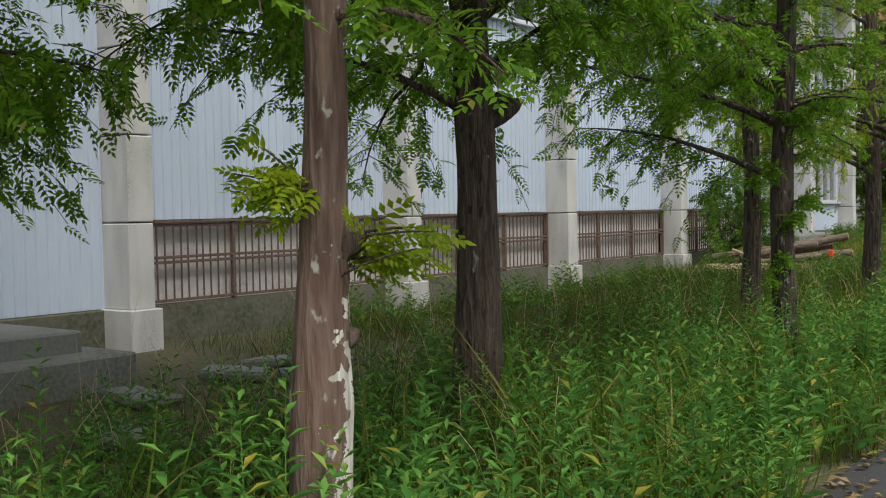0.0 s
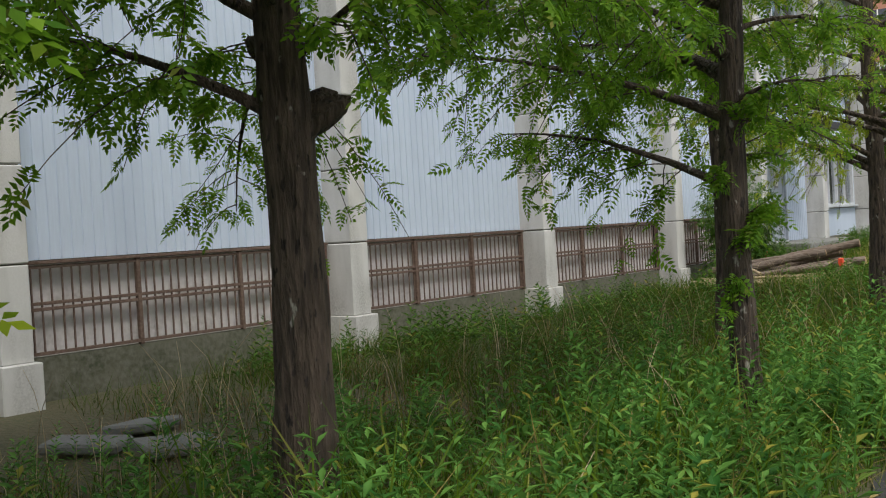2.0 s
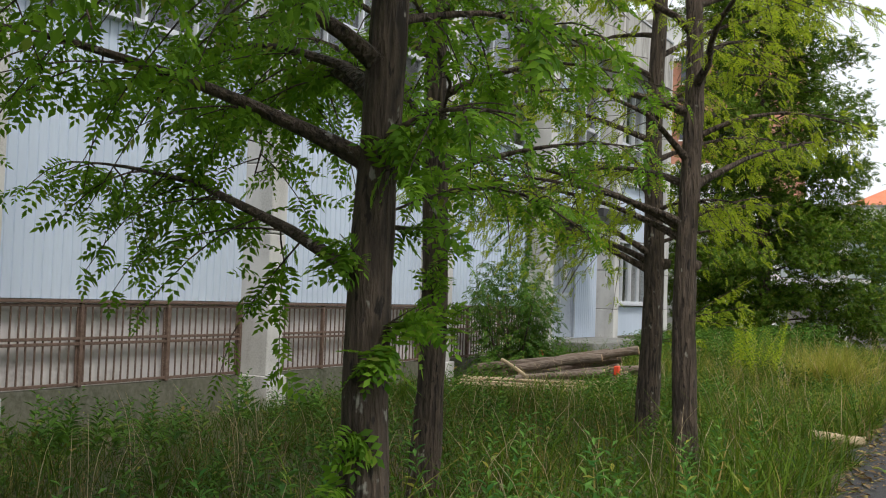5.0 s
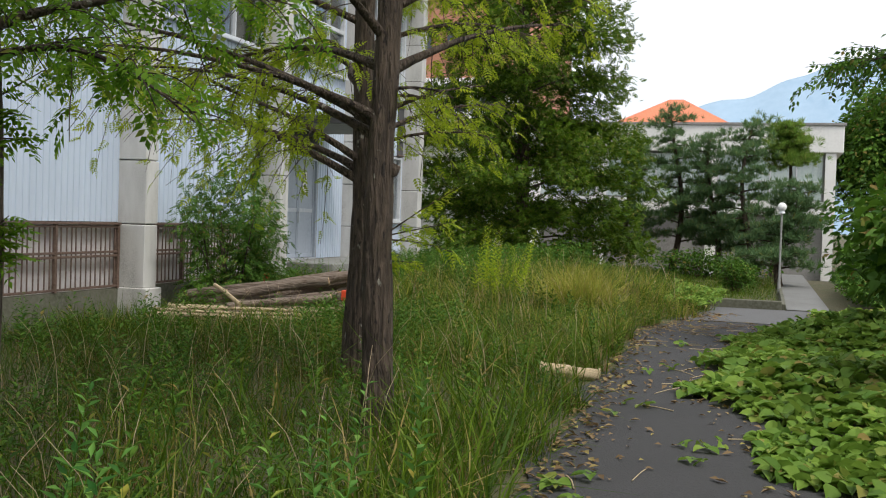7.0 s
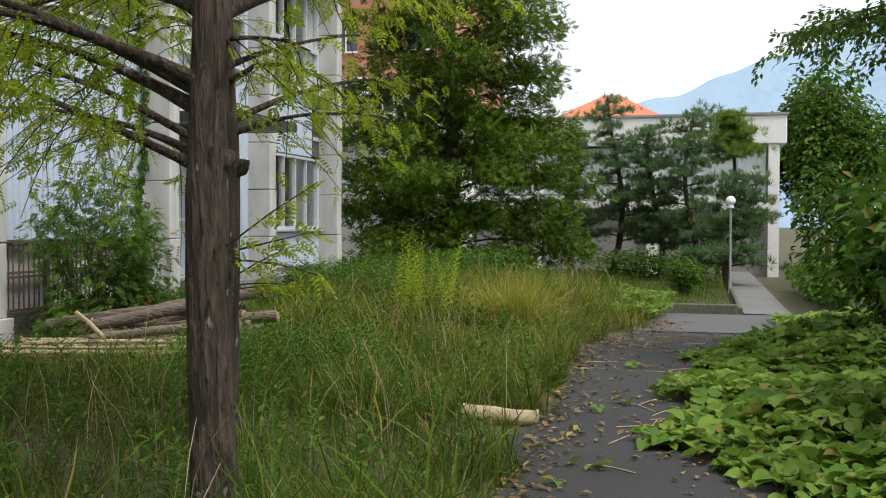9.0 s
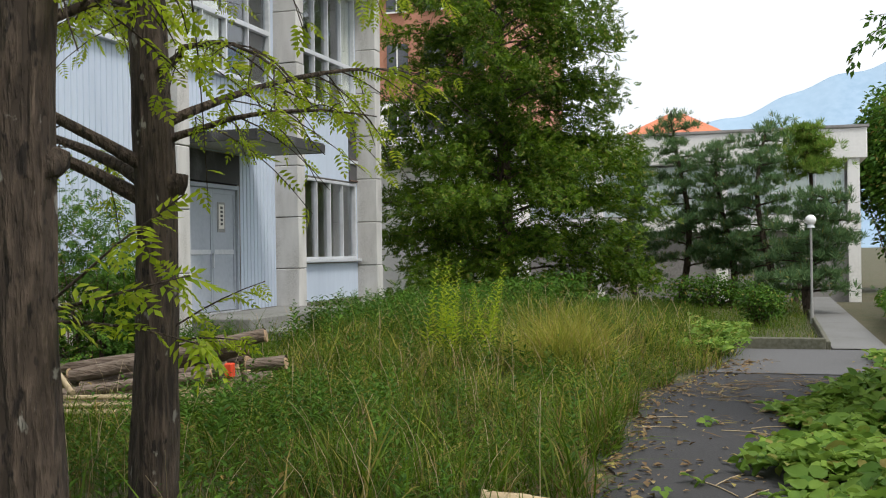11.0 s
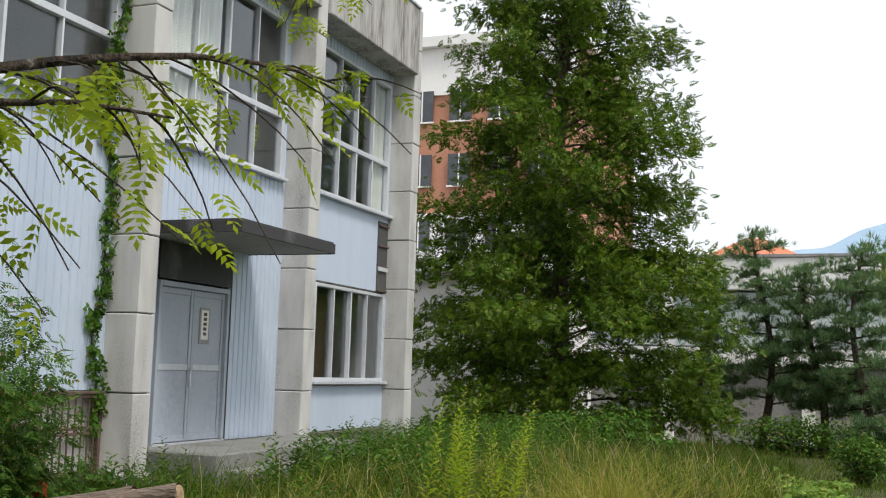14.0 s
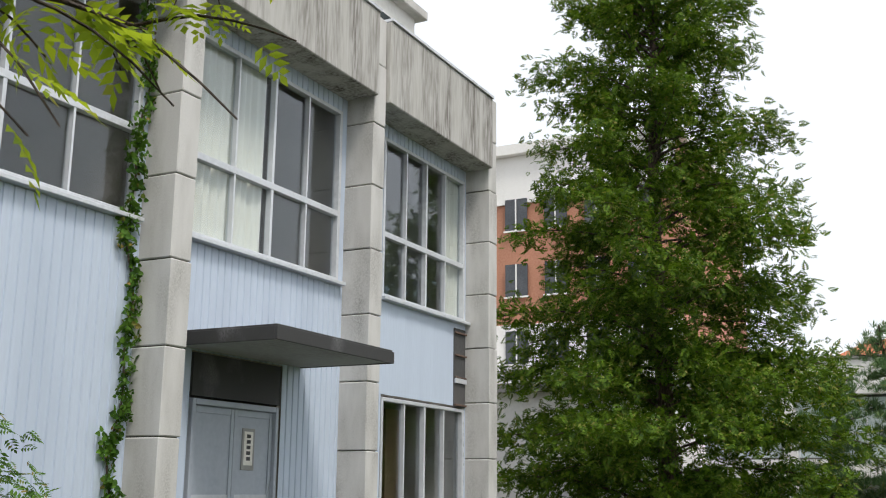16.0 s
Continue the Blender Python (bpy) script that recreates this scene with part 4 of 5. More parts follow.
def leafy_bush(name, label, x, y, z, rx, ry, rz, count, leaf_t, material, seed, size=1.0, stems=7, category="bush", trunk_from=0.0):
    """Bush: forked stems and many separate leaves in uneven clumps."""
    g = np.random.default_rng(seed)
    t = empty(name, label, category)
    z0 = float(h_ground(x, y))
    limbs = []
    k = 26
    cd = g.normal(0, 1, (k, 3))
    cd /= np.linalg.norm(cd, axis=1)[:, None]
    cc = np.array((x, y, z)) + cd * np.array((rx, ry, rz)) * g.uniform(0.35, 0.88, (k, 1))
    cc[:, 2] = np.maximum(cc[:, 2], z0 + 0.15)
    for i in range(min(k, stems * 2)):
        p0 = np.array((x, y, z0 - 0.05)) + g.normal(0, 0.12, 3) * (rx, ry, 0)
        u = np.linspace(0, 1, 7)[:, None]
        mid = (p0 + cc[i]) / 2 + g.normal(0, 0.1, 3)
        limbs.append(tube((1 - u) ** 2 * p0 + 2 * u * (1 - u) * mid + u * u * cc[i], np.linspace(0.028, 0.006, 7), 4, 0.1, seed))
    np_part("branchwork", *join(limbs), M_DARKBARK, t, True)
    w = g.integers(0, k, count)
    d = g.normal(0, 1, (count, 3))
    d /= np.linalg.norm(d, axis=1)[:, None] + 1e-9
    P = cc[w] + d * (g.random((count, 1)) ** 0.45) * np.array((rx, ry, rz)) * 0.42
    P[:, 2] = np.maximum(P[:, 2], z0 + 0.03)
    yaw = np.arctan2(d[:, 1], d[:, 0]) - math.pi / 2 + g.normal(0, 0.7, count)
    np_part("foliage", *spread(leaf_t, P, turns(yaw, g.normal(-0.35, 0.45, count), g.normal(0, 0.5, count)), size * g.uniform(0.7, 1.35, count)), material, t)
    return t


leafy_bush("shrub", "tall feathery grey-green shrub against the wall", -9.1, 23.2, 1.15, 0.8, 1.2, 1.5, 3000, LEAF_B, M_BUSH, 41, 0.9)
leafy_bush("shrub", "tall shrub overgrown with creepers beside the path", 1.65, 18.8, 1.4, 1.35, 2.2, 1.55, 6500, TRIO, M_BUSH, 43, 0.85)
leafy_bush("shrub", "dense bush covered in broad creeper leaves", 2.3, 14.5, 1.2, 1.2, 2.0, 1.5, 4200, TRIO, M_BUSH, 44, 0.85)
leafy_bush("shrub", "small dark tree-like bush behind the crossing", 1.5, 25.2, 1.5, 1.3, 1.6, 1.3, 5600, OVAL, M_BUSH, 45, 1.4)
leafy_bush("round_bush", "clipped round dark green bush in the bed", -1.5, 36.5, 0.55, 0.6, 0.6, 0.5, 2600, OVAL, M_BUSH, 46, 0.7)
leafy_bush("low_shrubs", "low dark shrubs under the big tree", -7.0, 37.8, 0.6, 2.6, 1.2, 0.6, 6500, OVAL, M_BUSH, 47, 1.1)
leafy_bush("low_shrubs", "low shrubs before the hall wall", -3.0, 43.5, 0.4, 2.4, 0.8, 0.6, 4000, OVAL, M_BUSH, 48, 1.1)
leafy_bush("broadleaf_tree", "round-crowned broadleaf tree beyond the hall", 4.6, 63, 4.8, 3.2, 3.2, 4.6, 20000, OVAL, M_BUSH, 49, 2.6, category="tree")
leafy_bush("hedge", "thick dark green hedge along the footpath", 1.6, 35.5, 0.55, 0.8, 5.0, 0.65, 8000, OVAL, M_BUSH, 50, 0.95, category="hedge")
leafy_bush("shrub", "leafy shrub at the foot of the wall", -9.3, 25.0, 0.35, 0.45, 1.0, 0.4, 1200, LEAF_B, M_BUSH, 51, 0.9)
TWIN = join([leaflet((0, 0, 0), (0.05, 0.075, -0.02), 0.05, 0.01), leaflet((0, 0.05, 0), (-0.055, 0.12, -0.02), 0.05, 0.01), leaflet((0, 0.1, 0), (0.01, 0.2, -0.03), 0.055, 0.01)])
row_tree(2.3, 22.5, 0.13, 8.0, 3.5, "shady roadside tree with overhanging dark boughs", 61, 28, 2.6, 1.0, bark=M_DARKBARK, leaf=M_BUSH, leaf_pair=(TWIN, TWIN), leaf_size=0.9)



# ---- lamp on the footpath ----
def globe_lamp(x, y):
    l = empty("globe_lamp", "grey post lamp with a white glass globe", "street lamp")
    zs = np.linspace(0, 2.16, 8)
    np_part("pole", *tube(np.stack([np.full(8, x), np.full(8, y), zs], 1), np.r_[0.05, 0.04, np.full(6, 0.028)], 10), M_SOFFIT, l, True)
    bm = bmesh.new()
    bmesh.ops.create_uvsphere(bm, u_segments=16, v_segments=10, radius=0.12, matrix=Matrix.Translation((x, y, 2.30)))
    part("globe", bm, M_GLOBE, l)
    bm = bmesh.new()
    bmesh.ops.create_cone(bm, cap_ends=True, segments=14, radius1=0.09, radius2=0.06, depth=0.08, matrix=Matrix.Translation((x, y, 2.17)))
    part("collar", bm, M_FRAME, l)


globe_lamp(-0.42, 37.4)


# ---- timber pile, poles, stakes ----
def log(name, a, b, r, mat, label, group, seed, category="log"):
    """A log with bark and two pale cut ends."""
    a, b = Vector(a), Vector(b)
    u = np.linspace(0, 1, 8)[:, None]
    g = np.random.default_rng(seed)
    pts = np.array(a) * (1 - u) + np.array(b) * u + np.c_[np.zeros((8, 2)), 0.02 * np.sin(u[:, 0] * 3 + seed)]
    t = tagged(new(name), label, category, group)
    np_part("bark", *tube(pts, r * (1 + 0.06 * np.sin(np.arange(8) * 2.1 + seed)), 12, 0.10, seed), mat, t, True)
    for p, q in ((a, b), (b, a)):
        bm = bmesh.new()
        m = Matrix.Translation(p) @ (p - q).to_track_quat("Z", "Y").to_matrix().to_4x4()
        bmesh.ops.create_cone(bm, cap_ends=True, segments=12, radius1=r * 0.97, radius2=r * 0.90, depth=0.02, matrix=m)
        part("cut_end", bm, M_CUT if mat is M_LOG else M_PLANK, t, "pale sawn end")
    return t


g = np.random.default_rng(77)
for k in range(17):
    row, j = (0, k) if k < 7 else ((1, k - 7) if k < 13 else (2, k - 13))
    y0 = 22.25 + 0.25 * j + 0.13 * row
    r = g.uniform(0.055, 0.115)
    x1 = -6.75 + g.uniform(-0.55, 0.15)
    ln = g.uniform(1.2, 2.3)
    z = 0.14 + 0.17 * row
    tilt = g.uniform(-0.02, 0.05) + 0.09 * row
    log("log", (x1 - ln, y0 - 0.30 + g.uniform(-0.35, 0.3), z - 0.05 * row), (x1, y0 + 0.15 + g.uniform(-0.25, 0.25), z + tilt), r, M_LOG, "rough brown log in the timber pile", "logs in the pile", k)
log("log", (-8.6, 22.3, 0.42), (-6.5, 22.85, 0.82), 0.075, M_LOG, "grey weathered log lying across the timber pile", "logs in the pile", 61)
log("log", (-8.9, 22.9, 0.40), (-7.1, 23.1, 0.74), 0.06, M_LOG, "grey weathered log lying across the timber pile", "logs in the pile", 62)
for k in range(3):
    log("log", (-6.75 + 0.1 * k, 22.45 + 0.1 * k, 0.0), (-6.85 + 0.08 * k, 22.55 + 0.1 * k, 0.52 - 0.04 * k), 0.055, M_LOG, "short upright log propping the pile", "logs in the pile", 64 + k)
for k in range(12):
    log("pole", (-9.2 + g.uniform(-0.2, 0.4), 20.6 + 0.10 * k + g.uniform(-0.1, 0.1), 0.10 + 0.05 * (k % 4)), (-6.75 + g.uniform(-0.5, 0.1), 21.35 + 0.10 * k, 0.10 + 0.05 * (k % 4)), g.uniform(0.02, 0.042), M_PLANK, "thin pale wooden pole beside the log pile", "poles by the pile", 100 + k, "pole")
log("pole", (-8.7, 22.1, 0.55), (-7.9, 21.4, 0.36), 0.03, M_PLANK, "thin pale wooden pole beside the log pile", "poles by the pile", 120, "pole")
log("log", (-3.05, 19.05, 0.075), (-2.42, 19.12, 0.07), 0.062, M_PLANK, "pale peeled log lying at the path edge", "", 140)
for x, y, z in ((-8.75, 23.9, 0.62), (-6.75, 22.5, 0.50)):
    s = empty("stake", "short stake with a red plastic top in the log pile", "stake", "red-topped stakes")
    part("post", boxes((x - 0.03, x + 0.03, y - 0.03, y + 0.03, -0.05, z - 0.1), bevel=0.006), M_CUT, s)
    part("cap", boxes((x - 0.045, x + 0.045, y - 0.045, y + 0.045, z - 0.096, z + 0.06), bevel=0.012), M_RED, s, "red plastic cap")

# rubble slabs by the steps
for k, (x, y) in enumerate(((-7.0, 5.3), (-7.3, 6.6), (-6.6, 6.9), (-7.6, 7.3), (-5.9, 4.2))):
    s = part("broken_slab", boxes((-0.32, 0.28, -0.22, 0.2, -0.03, 0.05), bevel=0.02), M_PAVE)
    s.matrix_world = pose(x, y, 0.05, 4 * (k % 3) - 4, 3, 37 * k)
    tagged(s, "broken flat concrete slab lying in the weeds", "slab", "broken slabs")


# ---- grass, weeds, creepers ----
def blade(segments, width, lean):
    v, f = [], []
    for i in range(segments):
        u = i / segments
        w = width * (1 - u) ** 0.7 / 2
        v += [(-w, lean * u * u, u * (1 - 0.25 * lean * u)), (w, lean * u * u, u * (1 - 0.25 * lean * u))]
    v.append((0, lean, 1 - 0.25 * lean))
    for i in range(segments - 1):
        f += [(2 * i, 2 * i + 1, 2 * i + 3), (2 * i, 2 * i + 3, 2 * i + 2)]
    f.append((2 * segments - 2, 2 * segments - 1, 2 * segments))
    return np.array(v, float), np.array(f)


BLADES = [blade(3, 0.016, 0.40), blade(3, 0.020, 0.80), blade(3, 0.013, 1.2), blade(2, 0.018, 0.55)]


def field(name, label, n, xr, yr, hr, material, keep, seed, width=1.0):
    """Blades over an area; keep(x, y) in 0..1 thins them out."""
    g = np.random.default_rng(seed)
    x, y = g.uniform(*xr, n), g.uniform(*yr, n)
    clump = 0.5 + 0.5 * np.sin(x * 2.3 + 1.7 * np.sin(y * 1.1)) * np.sin(y * 1.9 + 1.3 * np.sin(x * 1.7))
    ok = g.random(n) < keep(x, y) * (0.45 + 0.55 * clump)
    x, y, clump = x[ok], y[ok], clump[ok]
    m = len(x)
    P = np.stack([x, y, h_ground(x, y) - 0.02], 1)
    h = g.uniform(*hr, m) * (0.65 + 0.5 * clump)
    k = m // len(BLADES)
    pairs = []
    for i, b in enumerate(BLADES):
        s = slice(i * k, (i + 1) * k)
        pairs.append(spread((b[0] * (width, 1, 1), b[1]), P[s], turns(g.uniform(0, 6.28, k), g.normal(0, 0.30, k), g.normal(0, 0.30, k)), h[s]))
    return tagged(np_part(name, *join(pairs), material), label, "grass", kind="stuff")


off_path = lambda x, y: (x < path_left(y) + 0.12 * np.sin(3 * y) - 0.02).astype(float)
clear = lambda x, y: off_path(x, y) * (1 - ((x < -6.4) & (y < 7.6))) * (1 - ((x < -8.4) & (y > 27) & (y < 31))) * (1 - 0.92 * ((x > -2.95) & (y > 18.4) & (y < 19.5)))
near_steps = lambda x, y: np.where((x < -5.2) & (y < 9.5), 0.30, 1.0)
field("grass", "rank green grass under the trees, darkened in colour for their shade", 90000, (-9.8, -1.6), (1.0, 22), (0.18, 0.45), M_SHADYRANK, lambda x, y: clear(x, y) * near_steps(x, y), 201, 1.2)
field("tall_grass", "long arching grass leaves beside the path", 12000, (-5.2, -1.5), (1.4, 20), (0.40, 0.85), M_GRASS, lambda x, y: clear(x, y) * np.clip(1.1 + 0.35 * (x + 2.2), 0.12, 1), 207, 1.4)
field("dry_grass", "brown dead grass between the green blades", 15000, (-8.2, -1.6), (2.0, 22), (0.10, 0.38), M_LITTER, lambda x, y: off_path(x, y), 210, 1.3)
field("grass", "tall yellow-green grass on the low mound", 40000, (-9.5, -1.6), (19, 31.5), (0.22, 0.58), M_GRASS, clear, 202, 1.7)
# shade of the tall tree is in this grass colour
field("grass", "rank grass coloured dark for the shade of the tall tree", 24000, (-9.5, -2.6), (29.5, 38), (0.15, 0.42), M_SHADYRANK, clear, 209, 2.0)
field("dry_grass", "straw-coloured seeding grass on the mound", 9500, (-7.5, -1.7), (20, 33), (0.3, 0.66), M_DRY, lambda x, y: clear(x, y) * np.exp(-((y - 27) / 5) ** 2), 203, 1.5)
field("dry_grass", "reddish dead stems among the mound grass", 9000, (-7.5, -1.8), (19, 31), (0.2, 0.5), M_LITTER, clear, 211, 1.6)
field("grass", "short grass in the bed beyond the crossing", 26000, (-7, -0.45), (31.2, 46), (0.12, 0.32), M_GRASS, lambda x, y: (x < -0.5) * 1.0, 204, 2.0)
field("grass", "verge grass under the creepers", 22000, (1.2, 9), (4, 44), (0.15, 0.45), M_GRASS, lambda x, y: ((x > 1.6 + 0.0 * y) & ((y < 27) | (y > 31.2)) & ((x > 0.7) | (y < 30))) * 1.0, 205, 1.5)
field("grass", "low grass fringe along the asphalt edge", 16000, (-3.4, -1.2), (2, 30), (0.10, 0.28), M_GRASS, lambda x, y: np.exp(-((x - path_left(y) + 0.15) / 0.25) ** 2), 206, 1.2)


def weed_template(leaves, size):
    out = [(np.array([(-0.006, 0, 0), (0.006, 0, 0), (0, 0.006, 1.0)]), np.array([[0, 1, 2]]))]
    for i in range(leaves):
        u = 0.15 + 0.85 * i / leaves
        a = 2.4 * i
        k = size * (1.15 - 0.75 * u)
        b = np.array((0, 0, u))
        out.append(leaflet(b, b + np.array((k * math.cos(a), k * math.sin(a), k * 0.42)), k * 0.36, k * 0.14))
    return join(out)


SPIRE = weed_template(48, 0.095)
WEEDS = [weed_template(20, 0.24), weed_template(26, 0.17), weed_template(14, 0.30)]


def weeds(name, label, n, xr, yr, hr, keep, seed, material=None, kinds=None):
    g = np.random.default_rng(seed)
    x, y = g.uniform(*xr, n), g.uniform(*yr, n)
    rim = np.minimum(np.minimum(x - xr[0], xr[1] - x), np.minimum(y - yr[0], yr[1] - y)) / (0.22 * min(xr[1] - xr[0], yr[1] - yr[0]))
    patchy = 0.55 + 0.45 * np.sin(2.1 * x + 1.3 * np.sin(1.7 * y)) * np.sin(1.6 * y + 0.7 * x)
    ok = g.random(n) < keep(x, y) * np.clip(rim + 0.1, 0, 1) * np.clip(patchy + 0.15, 0.1, 1)
    x, y = x[ok], y[ok]
    m = len(x)
    k = m // 3
    P = np.stack([x, y, h_ground(x, y) - 0.02], 1)
    h = g.uniform(*hr, m)
    prs = [spread(w, P[i * k:(i + 1) * k], turns(g.uniform(0, 6.28, k), g.normal(0, 0.14, k), g.normal(0, 0.14, k)), h[i * k:(i + 1) * k]) for i, w in enumerate(kinds or WEEDS)]
    return tagged(np_part(name, *join(prs), material or M_WEED), label, "weeds", kind="stuff")


STALK = weed_template(34, 0.14)
weeds("weeds", "tall leafy weeds crowding between the trees", 2500, (-5.6, -1.0), (1.2, 10.8), (0.20, 0.72), lambda x, y: clear(x, y) * np.clip(1.15 + 0.34 * (x + 2.5), 0.08, 1), 301)
weeds("weeds", "upright weeds with narrow leaves up the stem", 480, (-4.6, -1.0), (1.2, 12.5), (0.55, 1.05), lambda x, y: clear(x, y) * np.clip(1.1 + 0.4 * (x + 2.4), 0.1, 1), 308, None, [STALK] * 3)
weeds("weeds", "sprouting weeds before the entrance steps", 260, (-7.4, -4.4), (2.6, 9.0), (0.2, 0.5), off_path, 309)
weeds("weeds", "leafy weeds at the foot of the wall", 1100, (-9.7, -7.8), (9.5, 36), (0.3, 0.7), lambda x, y: clear(x, y) * 0.8, 302, M_BUSH)
weeds("weeds", "leafy weeds among the grass", 1500, (-8, -2.2), (10, 30), (0.25, 0.6), clear, 303, M_BUSH)
weeds("goldenrod", "tall pale green spires of goldenrod", 34, (-5.9, -4.6), (25.4, 27.2), (0.9, 1.4), lambda x, y: 1 + 0 * x, 304, M_YELLOWLEAF, [SPIRE] * 3)
weeds("weeds", "low mixed weeds among the grass of the mound", 5200, (-8, -1.8), (19, 32), (0.16, 0.42), clear, 307, M_GRASS)
weeds("weeds", "bushy dark weeds at the end of the log pile", 420, (-7.6, -4.6), (20.2, 23.2), (0.25, 0.6), clear, 310, M_BUSH)
field("dry_grass", "tuft of straw-coloured arching grass on the mound", 9000, (-4.8, -3.0), (25.0, 27.4), (0.55, 0.95), M_DRY, lambda x, y: np.exp(-((x + 3.9) / 0.5) ** 2 - ((y - 26.2) / 0.7) ** 2), 208)
weeds("weeds", "dense weeds before the end of the wall", 1700, (-9.6, -5.8), (26.6, 37), (0.25, 0.75), clear, 305, M_BUSH)


def creepers(name, label, n, xr, yr, top, keep, seed, size=1.0, material=None):
    g = np.random.default_rng(seed)
    x, y = g.uniform(*xr, n), g.uniform(*yr, n)
    ok = g.random(n) < keep(x, y)
    x, y = x[ok], y[ok]
    m = len(x)
    hump = 0.5 + 0.3 * np.sin(1.7 * x + 0.8 * y) + 0.2 * np.sin(3.1 * y - x)
    z = h_ground(x, y) + 0.04 + top(x, y) * hump * g.uniform(0.45, 1.0, m)
    return tagged(np_part(name, *spread(TRIO, np.stack([x, y, z], 1), turns(g.uniform(0, 6.28, m), g.normal(-0.1, 0.35, m), g.normal(0, 0.35, m)), size * g.uniform(0.6, 1.25, m)), material or M_VINE), label, "creeper", kind="stuff")


edge = lambda y: np.interp(y, [8, 12, 15, 17, 19, 20.5, 23, 25.5, 27], [0.9, 0.2, -0.45, -0.75, -1.35, -1.3, -1.15, -0.8, 0.3])
creepers("creeper", "broad-leaved creeper sprawling over the asphalt", 15000, (-1.6, 4.5), (8, 27.5), lambda x, y: 0.10 + 0.42 * np.clip((x - edge(y)) / 1.4, 0, 1), lambda x, y: (x > edge(y) + 0.22 * np.sin(2.3 * y) + 0.12 * np.sin(5.7 * y)) * np.clip((4.5 - x) / 1.2, 0, 1) * np.clip((y - 8) / 2, 0, 1), 401)
creepers("creeper", "creeper hanging down the edge of the mound", 2600, (-3.0, -1.5), (28.4, 35), lambda x, y: 0.45 + 0 * x, lambda x, y: np.exp(-((x + 2.15) / 0.30) ** 2), 402, 0.6)
creepers("creeper", "creeper patch at the corner of the crossing", 1800, (-0.2, 5), (24.5, 30), lambda x, y: 0.25 + 0 * x, lambda x, y: (x > 0.6 - 0.12 * (y - 25)) * 0.7, 403)
creepers("runners", "few creeper shoots on the asphalt", 260, (-2.0, -0.6), (10, 24), lambda x, y: 0.05 + 0 * x, lambda x, y: (np.sin(2.1 * y) * np.sin(4 * x) > 0.55) * 1.0, 404, 0.7)

# ivy climbing beside the pilaster
g = np.random.default_rng(55)
n = 620
zi = g.uniform(0.9, 8.6, n)
yi = 26.44 + 0.07 * np.sin(zi * 2.2) + 0.05 * np.sin(zi * 5.1) + g.normal(0, 0.055 + 0.03 * np.sin(zi * 3.1) ** 2, n)
xi = XS + 0.03 + g.uniform(0, 0.07, n)
ivy = empty("ivy", "ivy climbing the wall beside the concrete pilaster", "ivy")
np_part("leaves", *spread(TRIO, np.stack([xi, yi, zi], 1), turns(g.uniform(0, 6.28, n), g.normal(1.2, 0.4, n), g.normal(0, 0.4, n)), g.uniform(0.25, 0.6, n)), M_BUSH, ivy)
zv = np.linspace(0.3, 8.6, 40)
np_part("stem", *tube(np.stack([np.full(40, XS + 0.03), 26.44 + 0.07 * np.sin(zv * 2.2) + 0.05 * np.sin(zv * 5.1), zv], 1), np.full(40, 0.012), 5), M_DARKBARK, ivy, True)

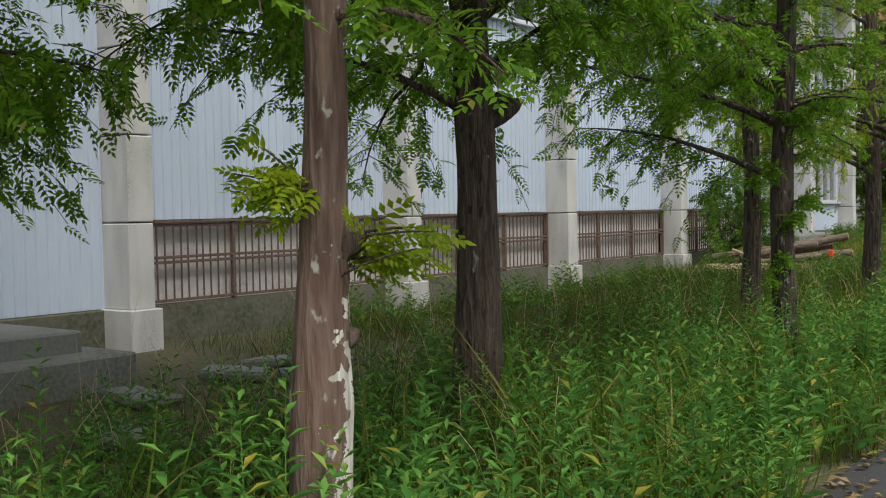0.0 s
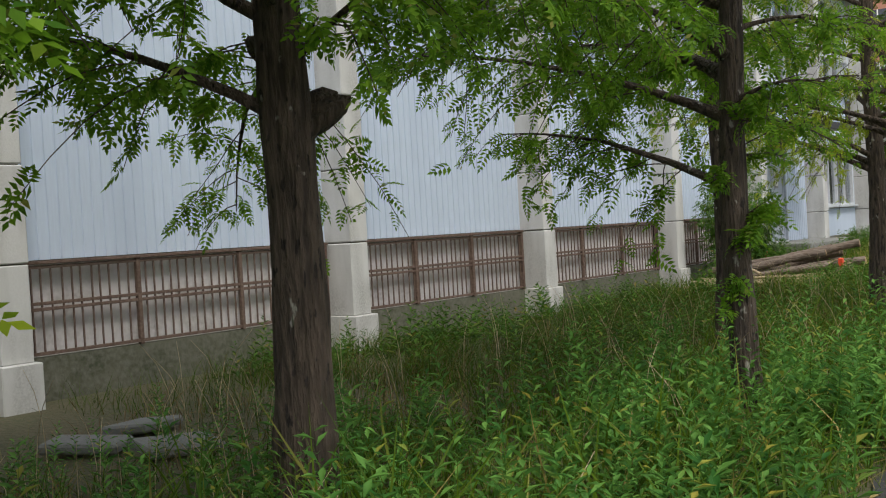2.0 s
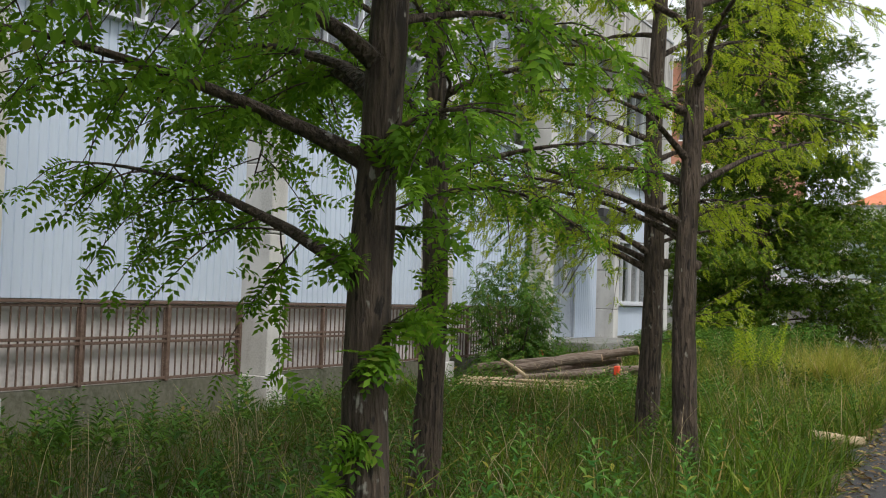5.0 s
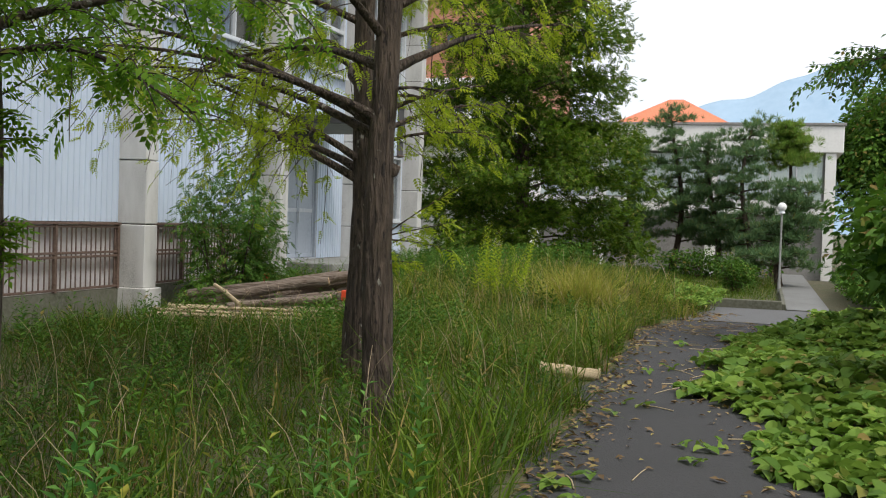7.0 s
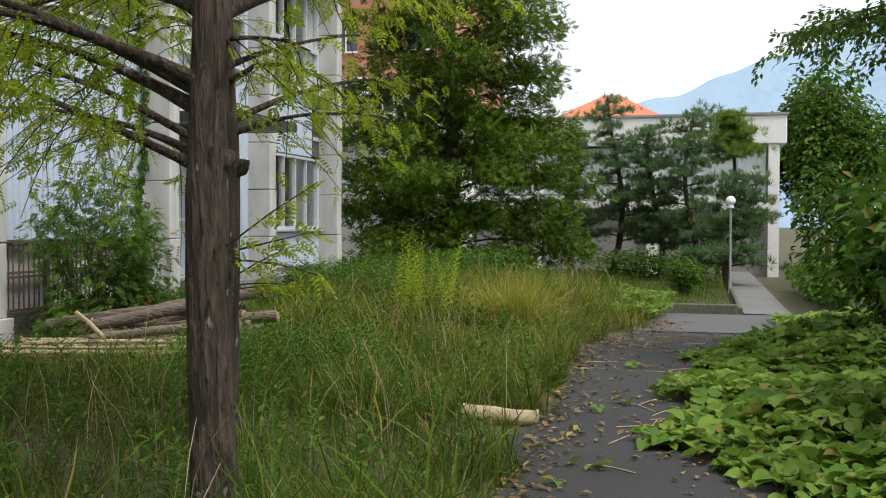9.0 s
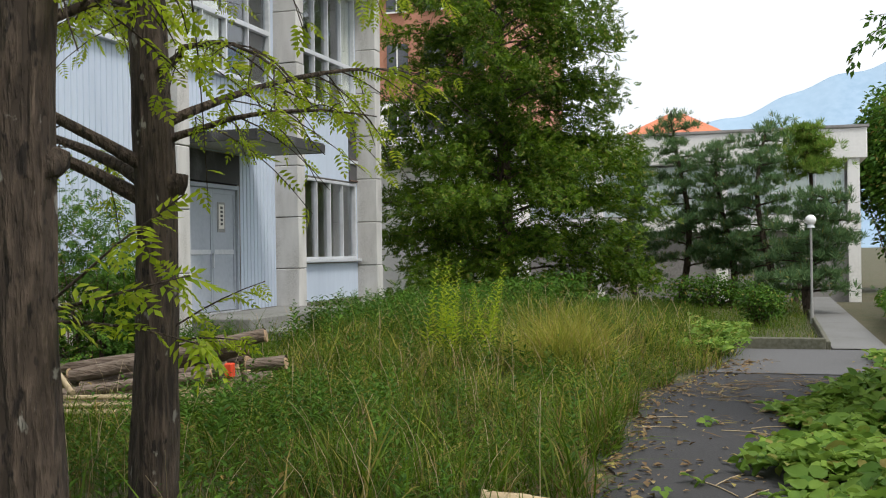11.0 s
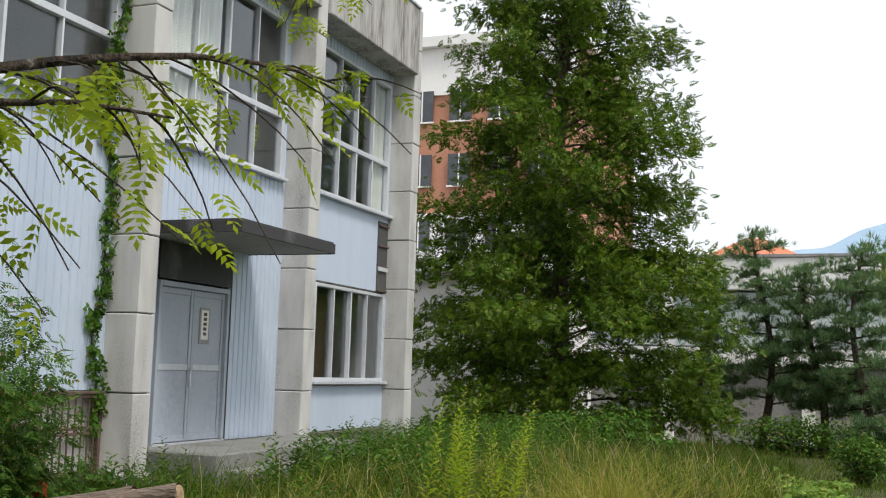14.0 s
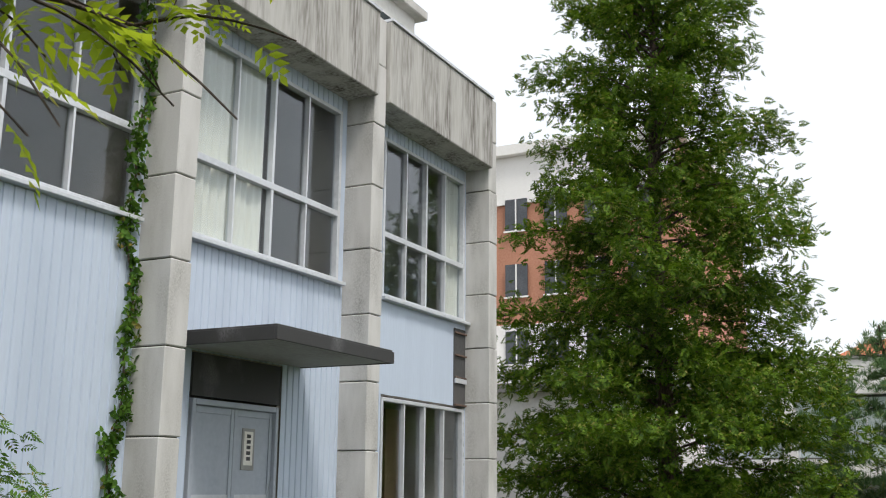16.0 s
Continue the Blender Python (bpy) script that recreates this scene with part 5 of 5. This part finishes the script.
# fallen leaves and twigs along the asphalt
n = 1700
y = g.uniform(4, 29, n)
x = np.where(g.random(n) < 0.75, path_left(y) + np.abs(g.normal(0, 0.28, n)), edge(y) - np.abs(g.normal(0, 0.25, n)))
LITTER = leaflet((0, -0.03, 0.004), (0, 0.035, 0.008), 0.035, 0.01)
tagged(np_part("fallen_leaves", *spread(LITTER, np.stack([x, y, np.full(n, 0.02)], 1), turns(g.uniform(0, 6.28, n), g.normal(0, 0.2, n), g.normal(0, 0.2, n)), g.uniform(0.6, 1.6, n)), M_LITTER), "dry brown leaves scattered on the asphalt", "leaves", kind="stuff")
n = 900
x, y = g.uniform(-2.9, -0.4, n), 25.2 + g.normal(0, 1.3, n)
ok = (np.sin(3.1 * x + 1.7 * np.sin(2.3 * y)) > 0.1) & (x > path_left(y))
x, y = x[ok], y[ok]
tagged(np_part("straw_litter", *spread(leaflet((0, -0.08, 0.004), (0, 0.09, 0.006), 0.016, 0.004), np.stack([x, y, np.full(len(x), 0.024)], 1), turns(g.uniform(0, 6.28, len(x)), g.normal(0, 0.08, len(x)), g.normal(0, 0.1, len(x))), g.uniform(0.6, 1.6, len(x))), M_LITTER), "dry straw and stalks strewn over the asphalt", "leaves", kind="stuff")
for k in range(24):
    yy = g.uniform(9, 26)
    xx = path_left(yy) + g.uniform(0.2, 1.5)
    a, ln = g.uniform(0, 3.1), g.uniform(0.2, 0.6)
    u = np.linspace(-0.5, 0.5, 5)
    tw = np_part("twig", *tube(np.stack([xx + u * ln * math.cos(a), yy + u * ln * math.sin(a) + 0.03 * np.cos(u * 5), np.full(5, 0.02)], 1), np.full(5, 0.005), 4), M_PLANK, None, True)
    tagged(tw, "dry broken twig on the asphalt", "twig", "twigs on the path")

# dry seed stalks rising above the grass
g = np.random.default_rng(91)
stalks = []
for k in range(420):
    x, y = g.uniform(-7.5, -2.4), g.uniform(2.5, 32)
    if x < path_left(y) - 0.1:
        a, h = g.uniform(0, 6.28), g.uniform(0.5, 0.95)
        u = np.linspace(0, 1, 5)
        z0 = float(h_ground(x, y))
        stalks.append(tube(np.stack([x + 0.30 * h * u ** 2.5 * math.cos(a), y + 0.30 * h * u ** 2.5 * math.sin(a), z0 + h * (u - 0.12 * u ** 3)], 1), np.linspace(0.004, 0.0015, 5), 3))
tagged(np_part("dry_stalks", *join(stalks), M_PLANK), "thin straw-coloured seed stalks above the grass", "grass", kind="stuff")

# yellowing weed leaves close to the path
weeds("yellow_weed", "small weed with bright yellow dying leaves", 40, (-2.7, -2.1), (4.5, 5.1), (0.22, 0.34), lambda x, y: 1 + 0 * x, 306, M_YELLOWLEAF)
